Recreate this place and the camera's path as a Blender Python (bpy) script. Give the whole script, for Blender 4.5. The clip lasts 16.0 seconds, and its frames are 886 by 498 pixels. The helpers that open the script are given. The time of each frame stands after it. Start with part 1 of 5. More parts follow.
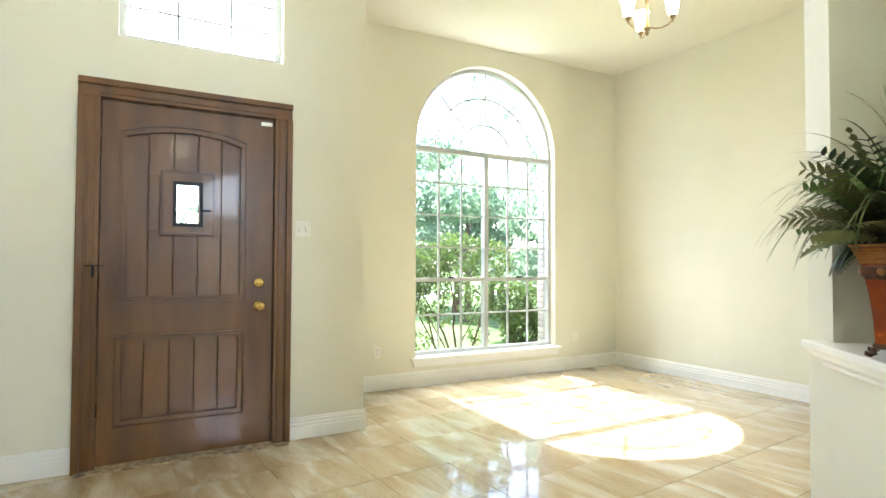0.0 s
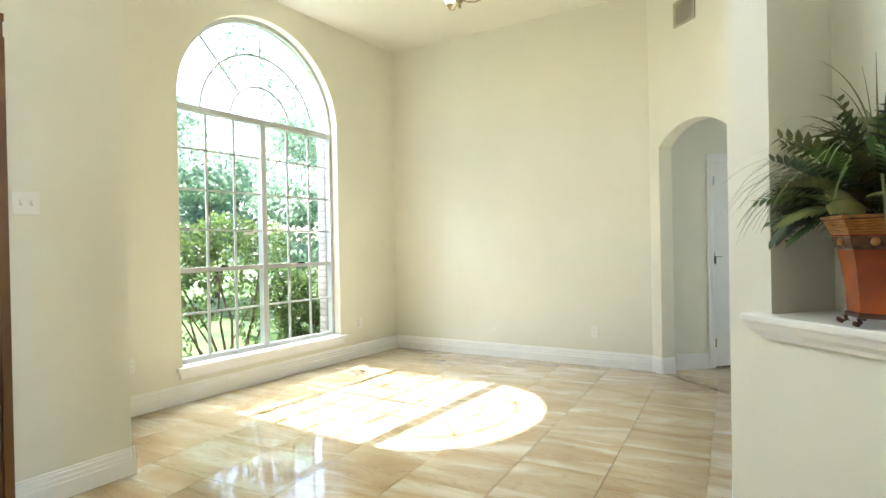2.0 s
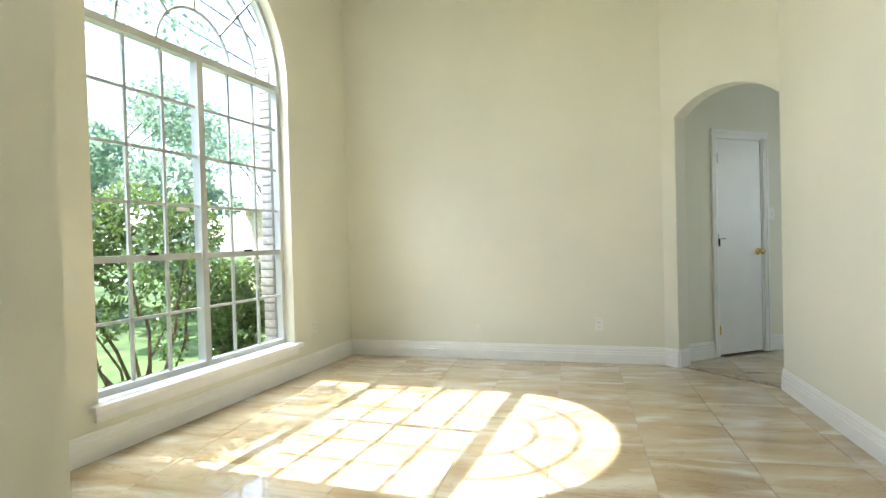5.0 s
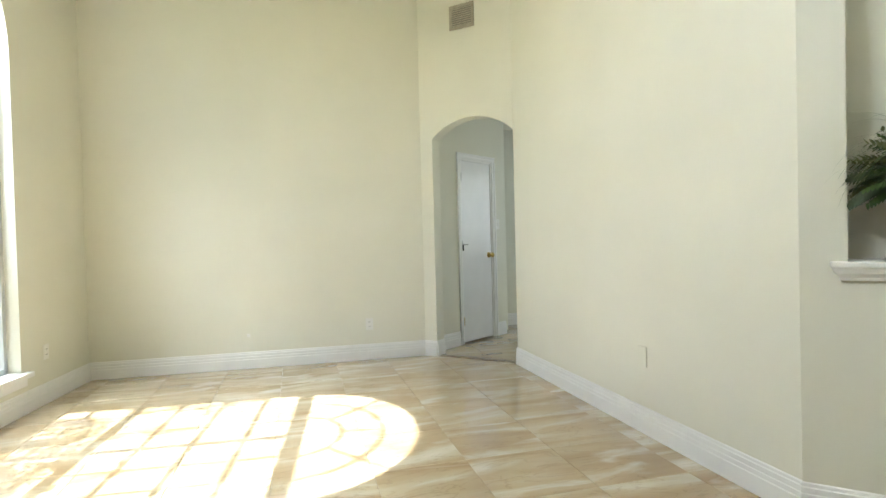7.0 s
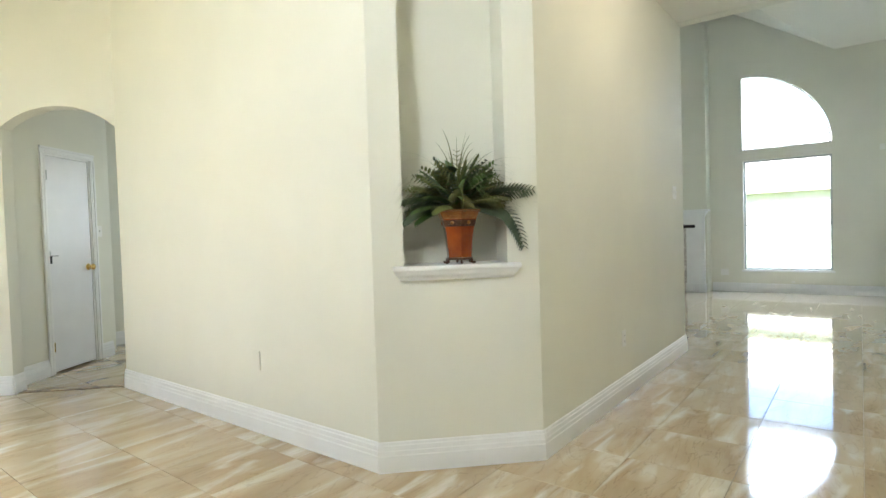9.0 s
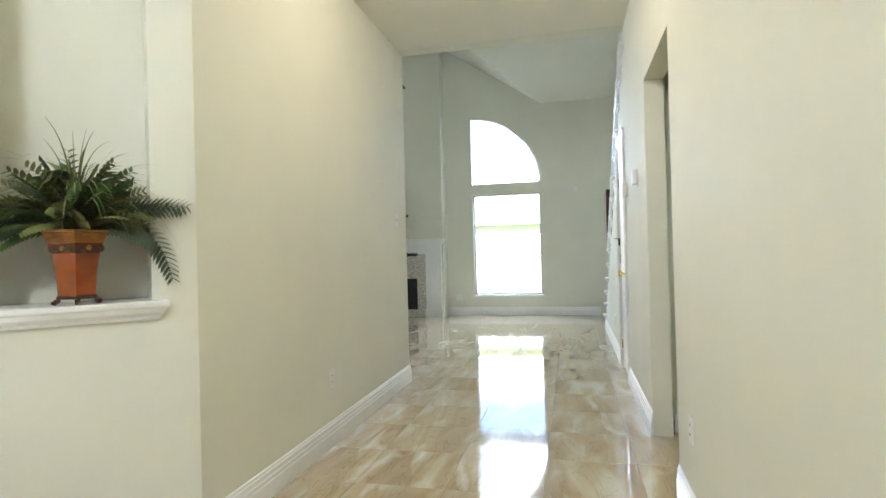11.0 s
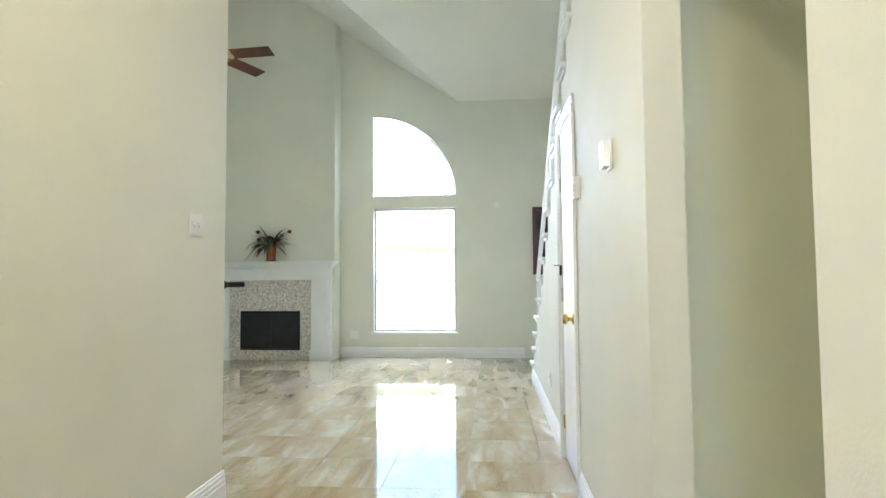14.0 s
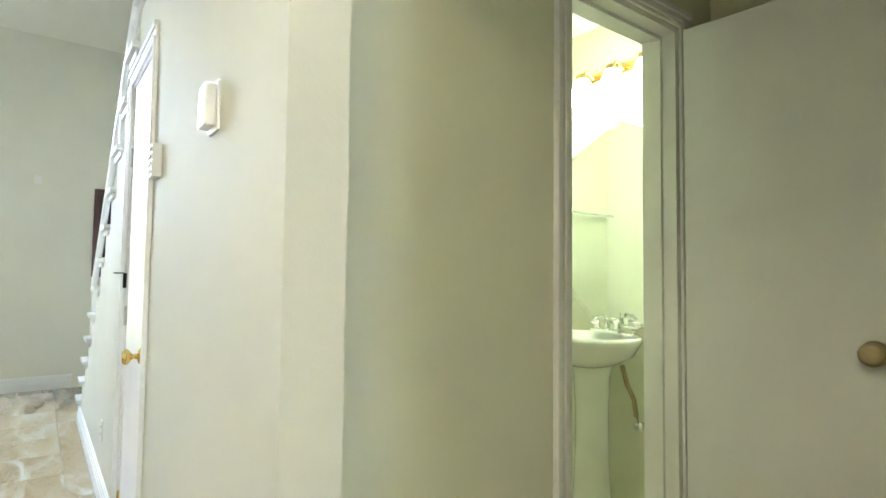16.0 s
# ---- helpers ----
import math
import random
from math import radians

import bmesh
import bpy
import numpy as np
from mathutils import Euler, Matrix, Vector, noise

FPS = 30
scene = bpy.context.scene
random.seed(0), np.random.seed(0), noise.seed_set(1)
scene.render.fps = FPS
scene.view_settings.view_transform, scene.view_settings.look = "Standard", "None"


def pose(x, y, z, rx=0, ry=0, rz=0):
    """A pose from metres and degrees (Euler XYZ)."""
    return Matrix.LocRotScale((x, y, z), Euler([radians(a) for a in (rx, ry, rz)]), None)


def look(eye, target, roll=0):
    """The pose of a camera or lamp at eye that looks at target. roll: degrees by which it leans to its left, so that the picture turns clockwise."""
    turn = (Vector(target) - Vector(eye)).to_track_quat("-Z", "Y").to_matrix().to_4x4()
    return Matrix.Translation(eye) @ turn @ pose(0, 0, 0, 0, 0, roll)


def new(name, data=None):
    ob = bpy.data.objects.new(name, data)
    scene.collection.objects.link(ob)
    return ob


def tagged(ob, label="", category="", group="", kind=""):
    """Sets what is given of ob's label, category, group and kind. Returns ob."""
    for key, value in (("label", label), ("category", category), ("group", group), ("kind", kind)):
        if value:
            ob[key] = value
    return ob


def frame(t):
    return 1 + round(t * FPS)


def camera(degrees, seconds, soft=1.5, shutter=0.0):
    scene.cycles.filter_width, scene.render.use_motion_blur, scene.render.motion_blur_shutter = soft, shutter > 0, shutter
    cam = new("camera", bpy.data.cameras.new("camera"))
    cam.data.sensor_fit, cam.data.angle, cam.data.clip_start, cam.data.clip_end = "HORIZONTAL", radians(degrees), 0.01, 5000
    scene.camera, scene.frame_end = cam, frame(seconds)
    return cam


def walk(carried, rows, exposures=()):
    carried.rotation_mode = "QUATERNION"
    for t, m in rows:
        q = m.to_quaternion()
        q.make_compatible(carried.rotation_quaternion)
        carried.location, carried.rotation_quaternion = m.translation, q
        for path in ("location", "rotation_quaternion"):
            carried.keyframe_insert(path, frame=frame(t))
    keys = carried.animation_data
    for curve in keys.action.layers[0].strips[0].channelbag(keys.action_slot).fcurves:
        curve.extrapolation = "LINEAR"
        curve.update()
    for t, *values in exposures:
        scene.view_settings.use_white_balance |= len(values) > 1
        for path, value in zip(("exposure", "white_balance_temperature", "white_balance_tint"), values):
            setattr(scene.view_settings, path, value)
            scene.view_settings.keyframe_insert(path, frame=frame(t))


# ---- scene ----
cam = camera(78.3, 16.0)
PATH = [
    (0, (0.346, 0.044, 1.266), (1.459, 1.705, 1.319), 0.2),
    (0.5, (0.358, 0.231, 1.255), (1.579, 1.814, 1.308), -0.1),
    (1, (0.411, 0.37, 1.258), (1.783, 1.825, 1.304), -0.2),
    (1.5, (0.383, 0.582, 1.225), (2.017, 1.734, 1.267), -0.3),
    (2, (0.305, 0.83, 1.26), (2.068, 1.775, 1.248), -1.1),
    (2.5, (0.383, 1.095, 1.233), (2.199, 1.933, 1.202), -1.1),
    (3, (0.465, 1.335, 1.215), (2.334, 2.043, 1.181), -1.2),
    (3.2, (0.49, 1.43, 1.215), (2.38, 2.082, 1.163), -1.7),
    (5.5, (0.824, 2.482, 1.139), (2.785, 2.875, 1.126), -1.4),
    (6, (0.727, 2.628, 1.151), (2.716, 2.841, 1.137), -1.5),
    (6.5, (0.587, 2.665, 1.191), (2.583, 2.544, 1.154), -1.4),
    (7, (0.576, 2.784, 1.164), (2.506, 2.261, 1.129), -1.5),
    (7.5, (0.564, 2.887, 1.173), (2.358, 2.005, 1.128), -1.6),
    (8, (0.543, 2.873, 1.174), (2.198, 1.751, 1.126), -1.8),
    (8.5, (0.465, 2.846, 1.21), (1.933, 1.49, 1.144), -1.8),
    (9, (0.366, 2.781, 1.201), (1.584, 1.196, 1.142), -1.8),
    (9.5, (0.27, 2.732, 1.195), (1.247, 0.987, 1.141), -2.0),
    (10, (0.187, 2.653, 1.191), (0.949, 0.805, 1.133), -2.0),
    (12.3, (0.203, 1.256, 1.253), (0.525, -0.715, 1.348), -1.1),
    (12.5, (0.18, 1.111, 1.265), (0.509, -0.86, 1.361), -1.2),
    (13, (0.19, 0.768, 1.237), (0.492, -1.207, 1.337), -0.8),
    (13.5, (0.213, 0.483, 1.233), (0.462, -1.499, 1.334), -0.6),
    (14, (0.2, 0.244, 1.226), (0.373, -1.746, 1.328), -0.4),
    (14.5, (0.208, 0.022, 1.215), (0.038, -1.969, 1.308), 0.1),
    (15, (0.21, -0.179, 1.246), (-0.484, -2.052, 1.341), 0.5),
    (15.5, (0.159, -0.392, 1.262), (-0.803, -2.143, 1.357), 0.6),
    (16, (0.053, -0.573, 1.302), (-1.138, -2.176, 1.403), 0.7),
]
walk(cam, [(t, look(eye, target, roll)) for t, eye, target, roll in PATH],
     exposures=[(0, 2.55, 6250, 9), (1.5, 2.45, 6230, 9), (3, 2.2, 6200, 9), (6, 1.97, 6120, 8), (8, 2.36, 6180, 11), (10, 2.42, 6180, 11), (12.5, 2.66, 6280, 11), (14, 2.85, 6220, 11), (15, 2.58, 6220, 10), (16, 2.92, 6270, 9)])

# ---- world, sun, light ----
SUN = Vector((-0.072, -0.828, -1.0)).normalized()
world = bpy.data.worlds.new("sky")
scene.world = world
world.use_nodes = True
wt = world.node_tree
sky = wt.nodes.new("ShaderNodeTexSky")
sky.sky_type, sky.sun_disc = "NISHITA", False
sky.sun_elevation, sky.sun_rotation = radians(50), radians(5)
wt.links.new(sky.outputs[0], wt.nodes["Background"].inputs[0])
wt.nodes["Background"].inputs[1].default_value = 0.15
sun = new("sun", bpy.data.lights.new("sun", "SUN"))
sun.data.energy, sun.data.angle, sun.data.color = 5.0, radians(0.5), (1.0, 0.985, 0.95)
sun.rotation_mode = "QUATERNION"
sun.rotation_quaternion = SUN.to_track_quat("-Z", "Y")


def area(name, eye, target, w, h, power, colour):
    d = bpy.data.lights.new(name, "AREA")
    d.shape, d.size, d.size_y, d.energy, d.color = "RECTANGLE", w, h, power, colour
    ob = new(name, d)
    ob.matrix_world = look(eye, target)
    return ob


DAY = (0.93, 0.97, 1.0)
area("dining_fanlight_daylight", (4.24, 5.6, 4.55), (3.5, 2.6, 0.3), 1.8, 0.9, 80, DAY)
area("door_window_daylight", (1.03, 4.25, 2.95), (0.8, 1.0, 1.0), 0.9, 0.6, 12, DAY)
area("living_quarter_round_daylight", (1.36, -8.75, 3.2), (1.5, -5.0, 1.2), 1.25, 1.25, 38, (0.68, 0.81, 1.0))
# added bluish fill lamp that brightens the passage; no window is known there
area("passage_window_daylight", (6.2, -1.85, 1.6), (6.2, 0.5, 1.3), 1.1, 1.1, 2.8, (0.78, 0.88, 1.0))


def bulb(name, x, y, z, power, colour, radius=0.04):
    d = bpy.data.lights.new(name, "POINT")
    d.energy, d.color, d.shadow_soft_size = power, colour, radius
    ob = new(name, d)
    ob.location = (x, y, z)


bulb("hall_ceiling_bulb", 0.72, -0.65, 2.90, 3.6, (1.0, 0.87, 0.66), 0.13)
for k in (-1, 0, 1):
    bulb("vanity_bulb", -2.27, -2.27 + 0.19 * k, 2.20, 0.80, (0.86, 1.0, 0.82), 0.05)

# ---- materials ----


def mat(name, colour, rough=0.5, metal=0.0, vary=0.06, scale=3.0, bump=0.0, bscale=200.0, clear=0.0, hue2=None, stretch=None, random_tone=0.0, transmission=0.0, ior=1.45):
    m = bpy.data.materials.new(name)
    m.use_nodes = True
    nt = m.node_tree
    b = nt.nodes["Principled BSDF"]
    b.inputs["Roughness"].default_value, b.inputs["Metallic"].default_value = rough, metal
    b.inputs["Coat Weight"].default_value, b.inputs["Coat Roughness"].default_value = clear, 0.06
    b.inputs["Transmission Weight"].default_value, b.inputs["IOR"].default_value = transmission, ior
    tc = nt.nodes.new("ShaderNodeTexCoord")
    src = tc.outputs["Object"]
    if stretch:
        mp = nt.nodes.new("ShaderNodeMapping")
        mp.inputs["Scale"].default_value = stretch
        nt.links.new(src, mp.inputs["Vector"])
        src = mp.outputs["Vector"]
    n = nt.nodes.new("ShaderNodeTexNoise")
    n.inputs["Scale"].default_value, n.inputs["Detail"].default_value = scale, 6.0
    nt.links.new(src, n.inputs["Vector"])
    ramp = nt.nodes.new("ShaderNodeMix")
    ramp.data_type = "RGBA"
    c2 = hue2 or tuple(max(0.0, c * (1 - 2 * vary)) for c in colour)
    ramp.inputs["A"].default_value = (*c2, 1)
    ramp.inputs["B"].default_value = (*(min(1.0, c * (1 + (vary if not hue2 else 0))) for c in colour), 1)
    mr = nt.nodes.new("ShaderNodeMapRange")
    mr.inputs["From Min"].default_value, mr.inputs["From Max"].default_value = 0.3, 0.7
    nt.links.new(n.outputs["Fac"], mr.inputs["Value"])
    nt.links.new(mr.outputs["Result"], ramp.inputs["Factor"])
    out = ramp.outputs["Result"]
    if random_tone:
        oi = nt.nodes.new("ShaderNodeObjectInfo")
        hs = nt.nodes.new("ShaderNodeHueSaturation")
        rr = nt.nodes.new("ShaderNodeMapRange")
        rr.inputs["To Min"].default_value, rr.inputs["To Max"].default_value = 1 - random_tone, 1 + random_tone
        nt.links.new(oi.outputs["Random"], rr.inputs["Value"])
        nt.links.new(rr.outputs["Result"], hs.inputs["Value"])
        nt.links.new(out, hs.inputs["Color"])
        out = hs.outputs["Color"]
    nt.links.new(out, b.inputs["Base Color"])
    if bump:
        n2 = nt.nodes.new("ShaderNodeTexNoise")
        n2.inputs["Scale"].default_value, n2.inputs["Detail"].default_value = bscale, 3.0
        nt.links.new(src, n2.inputs["Vector"])
        bp = nt.nodes.new("ShaderNodeBump")
        bp.inputs["Strength"].default_value, bp.inputs["Distance"].default_value = bump, 0.002
        nt.links.new(n2.outputs["Fac"], bp.inputs["Height"])
        nt.links.new(bp.outputs["Normal"], b.inputs["Normal"])
    return m


def glow(name, colour, strength):
    m = mat(name, colour, 0.4, vary=0.01)
    b = m.node_tree.nodes["Principled BSDF"]
    b.inputs["Emission Color"].default_value, b.inputs["Emission Strength"].default_value = (*colour, 1), strength
    return m


def tile_material():
    """Glazed porcelain with tan clouds, cream streaks and thin dark veins, different on every tile."""
    m = bpy.data.materials.new("glazed_tile")
    m.use_nodes = True
    nt = m.node_tree
    b = nt.nodes["Principled BSDF"]
    L = nt.links.new
    tc, oi = nt.nodes.new("ShaderNodeTexCoord"), nt.nodes.new("ShaderNodeObjectInfo")
    off = nt.nodes.new("ShaderNodeVectorMath")
    off.operation = "MULTIPLY_ADD"
    off.inputs[1].default_value = (37.0, 53.0, 0.0)
    geo, tot = nt.nodes.new("ShaderNodeNewGeometry"), nt.nodes.new("ShaderNodeMath")
    L(oi.outputs["Random"], tot.inputs[0])
    L(geo.outputs["Random Per Island"], tot.inputs[1])
    L(tot.outputs[0], off.inputs[0])
    L(tc.outputs["Object"], off.inputs[2])
    mp = nt.nodes.new("ShaderNodeMapping")
    mp.inputs["Rotation"].default_value = (0, 0, radians(62))
    mp.inputs["Scale"].default_value = (4.2, 1.15, 1)
    L(off.outputs[0], mp.inputs["Vector"])

    def noise_tex(scale, detail, distort):
        n = nt.nodes.new("ShaderNodeTexNoise")
        n.inputs["Scale"].default_value, n.inputs["Detail"].default_value, n.inputs["Distortion"].default_value = scale, detail, distort
        L(mp.outputs[0], n.inputs["Vector"])
        return n.outputs["Fac"]

    def ramp(src, *stops):
        r = nt.nodes.new("ShaderNodeValToRGB")
        while len(r.color_ramp.elements) < len(stops):
            r.color_ramp.elements.new(0.5)
        for e, (p, c) in zip(r.color_ramp.elements, stops):
            e.position, e.color = p, (*c, 1)
        L(src, r.inputs[0])
        return r.outputs[0]
    base = ramp(noise_tex(0.9, 5, 0.8), (0.30, (0.36, 0.25, 0.13)), (0.45, (0.45, 0.345, 0.20)), (0.56, (0.51, 0.415, 0.27)), (0.72, (0.65, 0.585, 0.45)))
    vein = ramp(noise_tex(1.7, 8, 1.6), (0.485, (1, 1, 1)), (0.50, (0.45, 0.40, 0.36)), (0.515, (1, 1, 1)))
    cream = ramp(noise_tex(1.2, 4, 1.1), (0.55, (0, 0, 0)), (0.74, (0.9, 0.9, 0.9)))
    mx = nt.nodes.new("ShaderNodeMix")
    mx.data_type, mx.blend_type = "RGBA", "MULTIPLY"
    mx.inputs["Factor"].default_value = 0.40
    L(base, mx.inputs["A"])
    L(vein, mx.inputs["B"])
    m2 = nt.nodes.new("ShaderNodeMix")
    m2.data_type = "RGBA"
    L(cream, m2.inputs["Factor"])
    L(mx.outputs["Result"], m2.inputs["A"])
    m2.inputs["B"].default_value = (0.70, 0.64, 0.52, 1)
    L(m2.outputs["Result"], b.inputs["Base Color"])
    b.inputs["Roughness"].default_value = 0.07
    b.inputs["Coat Weight"].default_value, b.inputs["Coat Roughness"].default_value = 0.5, 0.03
    b.inputs["IOR"].default_value = 1.7
    n3 = nt.nodes.new("ShaderNodeTexNoise")
    n3.inputs["Scale"].default_value = 9.0
    L(off.outputs[0], n3.inputs["Vector"])
    bp = nt.nodes.new("ShaderNodeBump")
    bp.inputs["Strength"].default_value, bp.inputs["Distance"].default_value = 0.003, 0.002
    L(n3.outputs["Fac"], bp.inputs["Height"])
    L(bp.outputs[0], b.inputs["Normal"])
    return m


PAINT = mat("cream_wall_paint", (0.755, 0.742, 0.635), 0.75, vary=0.02, scale=1.3, bump=0.25, bscale=160)
CEIL = mat("cream_ceiling_paint", (0.80, 0.78, 0.68), 0.8, vary=0.02, scale=1.3, bump=0.3, bscale=120)
WHITE = mat("white_trim_paint", (0.84, 0.84, 0.82), 0.3, vary=0.015, scale=6, bump=0.06, bscale=60)
SAGE = mat("pale_sage_cream_paint", (0.76, 0.765, 0.59), 0.72, vary=0.02, scale=1.3, bump=0.25, bscale=160)
DOORW = mat("white_door_paint", (0.80, 0.80, 0.80), 0.35, vary=0.02, scale=4, bump=0.08, bscale=90)
TILE = tile_material()
GROUT = mat("grey_brown_grout", (0.47, 0.40, 0.30), 0.7, vary=0.1, scale=20, bump=0.3, bscale=300)
WOOD = mat("stained_mahogany", (0.158, 0.066, 0.0105), 0.36, vary=0.3, scale=1.7, hue2=(0.080, 0.031, 0.0048), stretch=(5, 5, 0.7), bump=0.1, bscale=25, clear=0.15)
WOODH = mat("stained_mahogany_crossgrain", (0.135, 0.054, 0.011), 0.34, vary=0.3, scale=1.7, hue2=(0.066, 0.024, 0.005), stretch=(0.7, 5, 5), bump=0.1, bscale=25, clear=0.15)
DARKWOOD = mat("dark_red_wood", (0.07, 0.016, 0.012), 0.4, vary=0.2, scale=5, stretch=(6, 6, 1))
BLADE = mat("walnut_blade", (0.085, 0.028, 0.016), 0.4, vary=0.25, scale=4, stretch=(2, 10, 10))
BRASS = mat("polished_brass", (0.86, 0.63, 0.24), 0.18, 1.0, vary=0.05, scale=30)
ABRASS = mat("antique_brass", (0.42, 0.34, 0.20), 0.32, 1.0, vary=0.12, scale=25)
CHROME = mat("chrome", (0.8, 0.82, 0.82), 0.08, 1.0, vary=0.02)
BLACKM = mat("black_iron", (0.02, 0.018, 0.017), 0.45, 0.6, vary=0.2, scale=20)
ALU = mat("white_window_aluminium", (0.50, 0.52, 0.51), 0.4, 0.0, vary=0.03, scale=8)
PLASTIC = mat("white_plastic", (0.82, 0.81, 0.76), 0.35, vary=0.02)
SLOT = mat("dark_slot", (0.20, 0.19, 0.17), 0.6)
PLATEGAP = mat("shaded_plastic_gap", (0.60, 0.58, 0.52), 0.5)
PORC = mat("white_porcelain", (0.82, 0.83, 0.78), 0.12, vary=0.01, clear=0.5)
VENTM = mat("grey_metal_grille", (0.42, 0.38, 0.30), 0.5, 0.2, vary=0.08, scale=20)
GLASS = mat("window_glass", (1, 1, 1), 0.0, vary=0.0, transmission=1.0, ior=1.03)
MIRROR = mat("mirror_silver", (0.86, 0.90, 0.87), 0.02, 1.0, vary=0.0)
SHADE = glow("lit_frosted_glass", (1.0, 0.80, 0.50), 3.0)
SHADEW = glow("lit_white_glass", (0.95, 1.0, 0.86), 2.5)
POTM = mat("burnt_orange_lacquer", (0.37, 0.072, 0.010), 0.22, vary=0.35, scale=7, hue2=(0.19, 0.030, 0.006), bump=0.1, bscale=70, clear=0.4)
POTB = mat("dark_bronze_band", (0.10, 0.045, 0.025), 0.4, 0.4, vary=0.3, scale=40, bump=0.6, bscale=90)
POTR = mat("gold_brown_ribbed_rim", (0.36, 0.15, 0.04), 0.35, 0.2, vary=0.2, scale=30)
TERRA = mat("terracotta_clay", (0.36, 0.10, 0.045), 0.6, vary=0.15, scale=12)
LEAF1 = mat("deep_green_leaf", (0.13, 0.21, 0.07), 0.45, vary=0.3, scale=9, random_tone=0.25)
LEAF2 = mat("olive_leaf", (0.23, 0.245, 0.10), 0.5, vary=0.3, scale=9)
LEAF3 = mat("blue_green_fern", (0.105, 0.14, 0.085), 0.5, vary=0.3, scale=12)
GRASSB = mat("dry_grass_blade", (0.16, 0.18, 0.06), 0.5, vary=0.3, scale=12)
STONE = mat("speckled_granite", (0.80, 0.76, 0.70), 0.2, vary=0.4, scale=30, hue2=(0.38, 0.34, 0.30))
FIRE = mat("black_firebox", (0.012, 0.011, 0.013), 0.35, vary=0.2, scale=10)
BRICK = mat("pale_grey_brick", (0.56, 0.52, 0.49), 0.85, vary=0.2, scale=14, bump=0.6, bscale=60, random_tone=0.15)
MORTAR = mat("grey_mortar", (0.42, 0.40, 0.37), 0.9, vary=0.1, scale=30)
LAWN = mat("lawn", (0.085, 0.16, 0.022), 0.85, vary=0.35, scale=2.0, bump=0.8, bscale=40)
BARK = mat("grey_brown_bark", (0.12, 0.085, 0.06), 0.85, vary=0.3, scale=18, bump=0.8, bscale=50, stretch=(3, 3, 0.6))
HEDGE = mat("hedge_leaf", (0.080, 0.125, 0.045), 0.4, vary=0.35, scale=3, hue2=(0.038, 0.066, 0.024))
TREEL = mat("tree_leaf", (0.19, 0.27, 0.19), 0.45, vary=0.35, scale=2, hue2=(0.10, 0.15, 0.10))
ROOF = mat("pale_shingle", (0.72, 0.66, 0.60), 0.9, vary=0.2, scale=8, bump=0.5, bscale=30)
SIDING = mat("cream_siding", (0.76, 0.73, 0.60), 0.7, vary=0.05, scale=3)
TANBRICK = mat("tan_brick_wall", (0.74, 0.60, 0.44), 0.85, vary=0.15, scale=9, bump=0.4, bscale=30)
CONCRETE = mat("pale_concrete", (0.42, 0.41, 0.39), 0.85, vary=0.08, scale=4, bump=0.3, bscale=60)



def see_through(m, colour, share):
    """Thin leaves: part of the light goes through them."""
    nt = m.node_tree
    tr, mx = nt.nodes.new("ShaderNodeBsdfTranslucent"), nt.nodes.new("ShaderNodeMixShader")
    tr.inputs[0].default_value = (*colour, 1)
    mx.inputs[0].default_value = share
    nt.links.new(nt.nodes["Principled BSDF"].outputs[0], mx.inputs[1])
    nt.links.new(tr.outputs[0], mx.inputs[2])
    nt.links.new(mx.outputs[0], nt.nodes["Material Output"].inputs[0])


see_through(HEDGE, (0.15, 0.225, 0.055), 0.38)
see_through(TREEL, (0.27, 0.39, 0.25), 0.55)
see_through(LEAF2, (0.13, 0.15, 0.05), 0.25)
see_through(LEAF1, (0.09, 0.18, 0.04), 0.3)
see_through(LEAF3, (0.07, 0.11, 0.05), 0.2)

# ---- mesh helpers ----


def finish(name, bm, material, parent=None, smooth=False):
    me = bpy.data.meshes.new(name)
    bmesh.ops.recalc_face_normals(bm, faces=bm.faces)
    bm.to_mesh(me)
    bm.free()
    me.materials.append(material)
    if smooth:
        for p in me.polygons:
            p.use_smooth = True
    ob = new(name, me)
    if parent:
        ob.parent = parent
    return ob


def part(name, bm, material, parent, label="", smooth=False):
    ob = finish(name, bm, material, parent, smooth)
    if label:
        ob["label"] = label
    return ob


def thing(name, m, label, category, group="", kind=""):
    ob = new(name)
    ob.empty_display_size = 0.05
    ob.matrix_world = m
    return tagged(ob, label, category, group, kind)


def box(bm, x0, x1, y0, y1, z0, z1, bevel=0.0, m=None):
    g = bmesh.ops.create_cube(bm, size=1.0)["verts"]
    mm = Matrix.Translation(((x0 + x1) / 2, (y0 + y1) / 2, (z0 + z1) / 2)) @ Matrix.Diagonal((abs(x1 - x0), abs(y1 - y0), abs(z1 - z0), 1))
    if m is not None:
        mm = m @ mm
    bmesh.ops.transform(bm, matrix=mm, verts=g)
    if bevel:
        es = list({e for v in g for e in v.link_edges})
        bmesh.ops.bevel(bm, geom=es, offset=bevel, segments=2, affect="EDGES", profile=0.6)
    return bm


def boxes(*items, bevel=0.0):
    bm = bmesh.new()
    for it in items:
        box(bm, *it, bevel=bevel)
    return bm


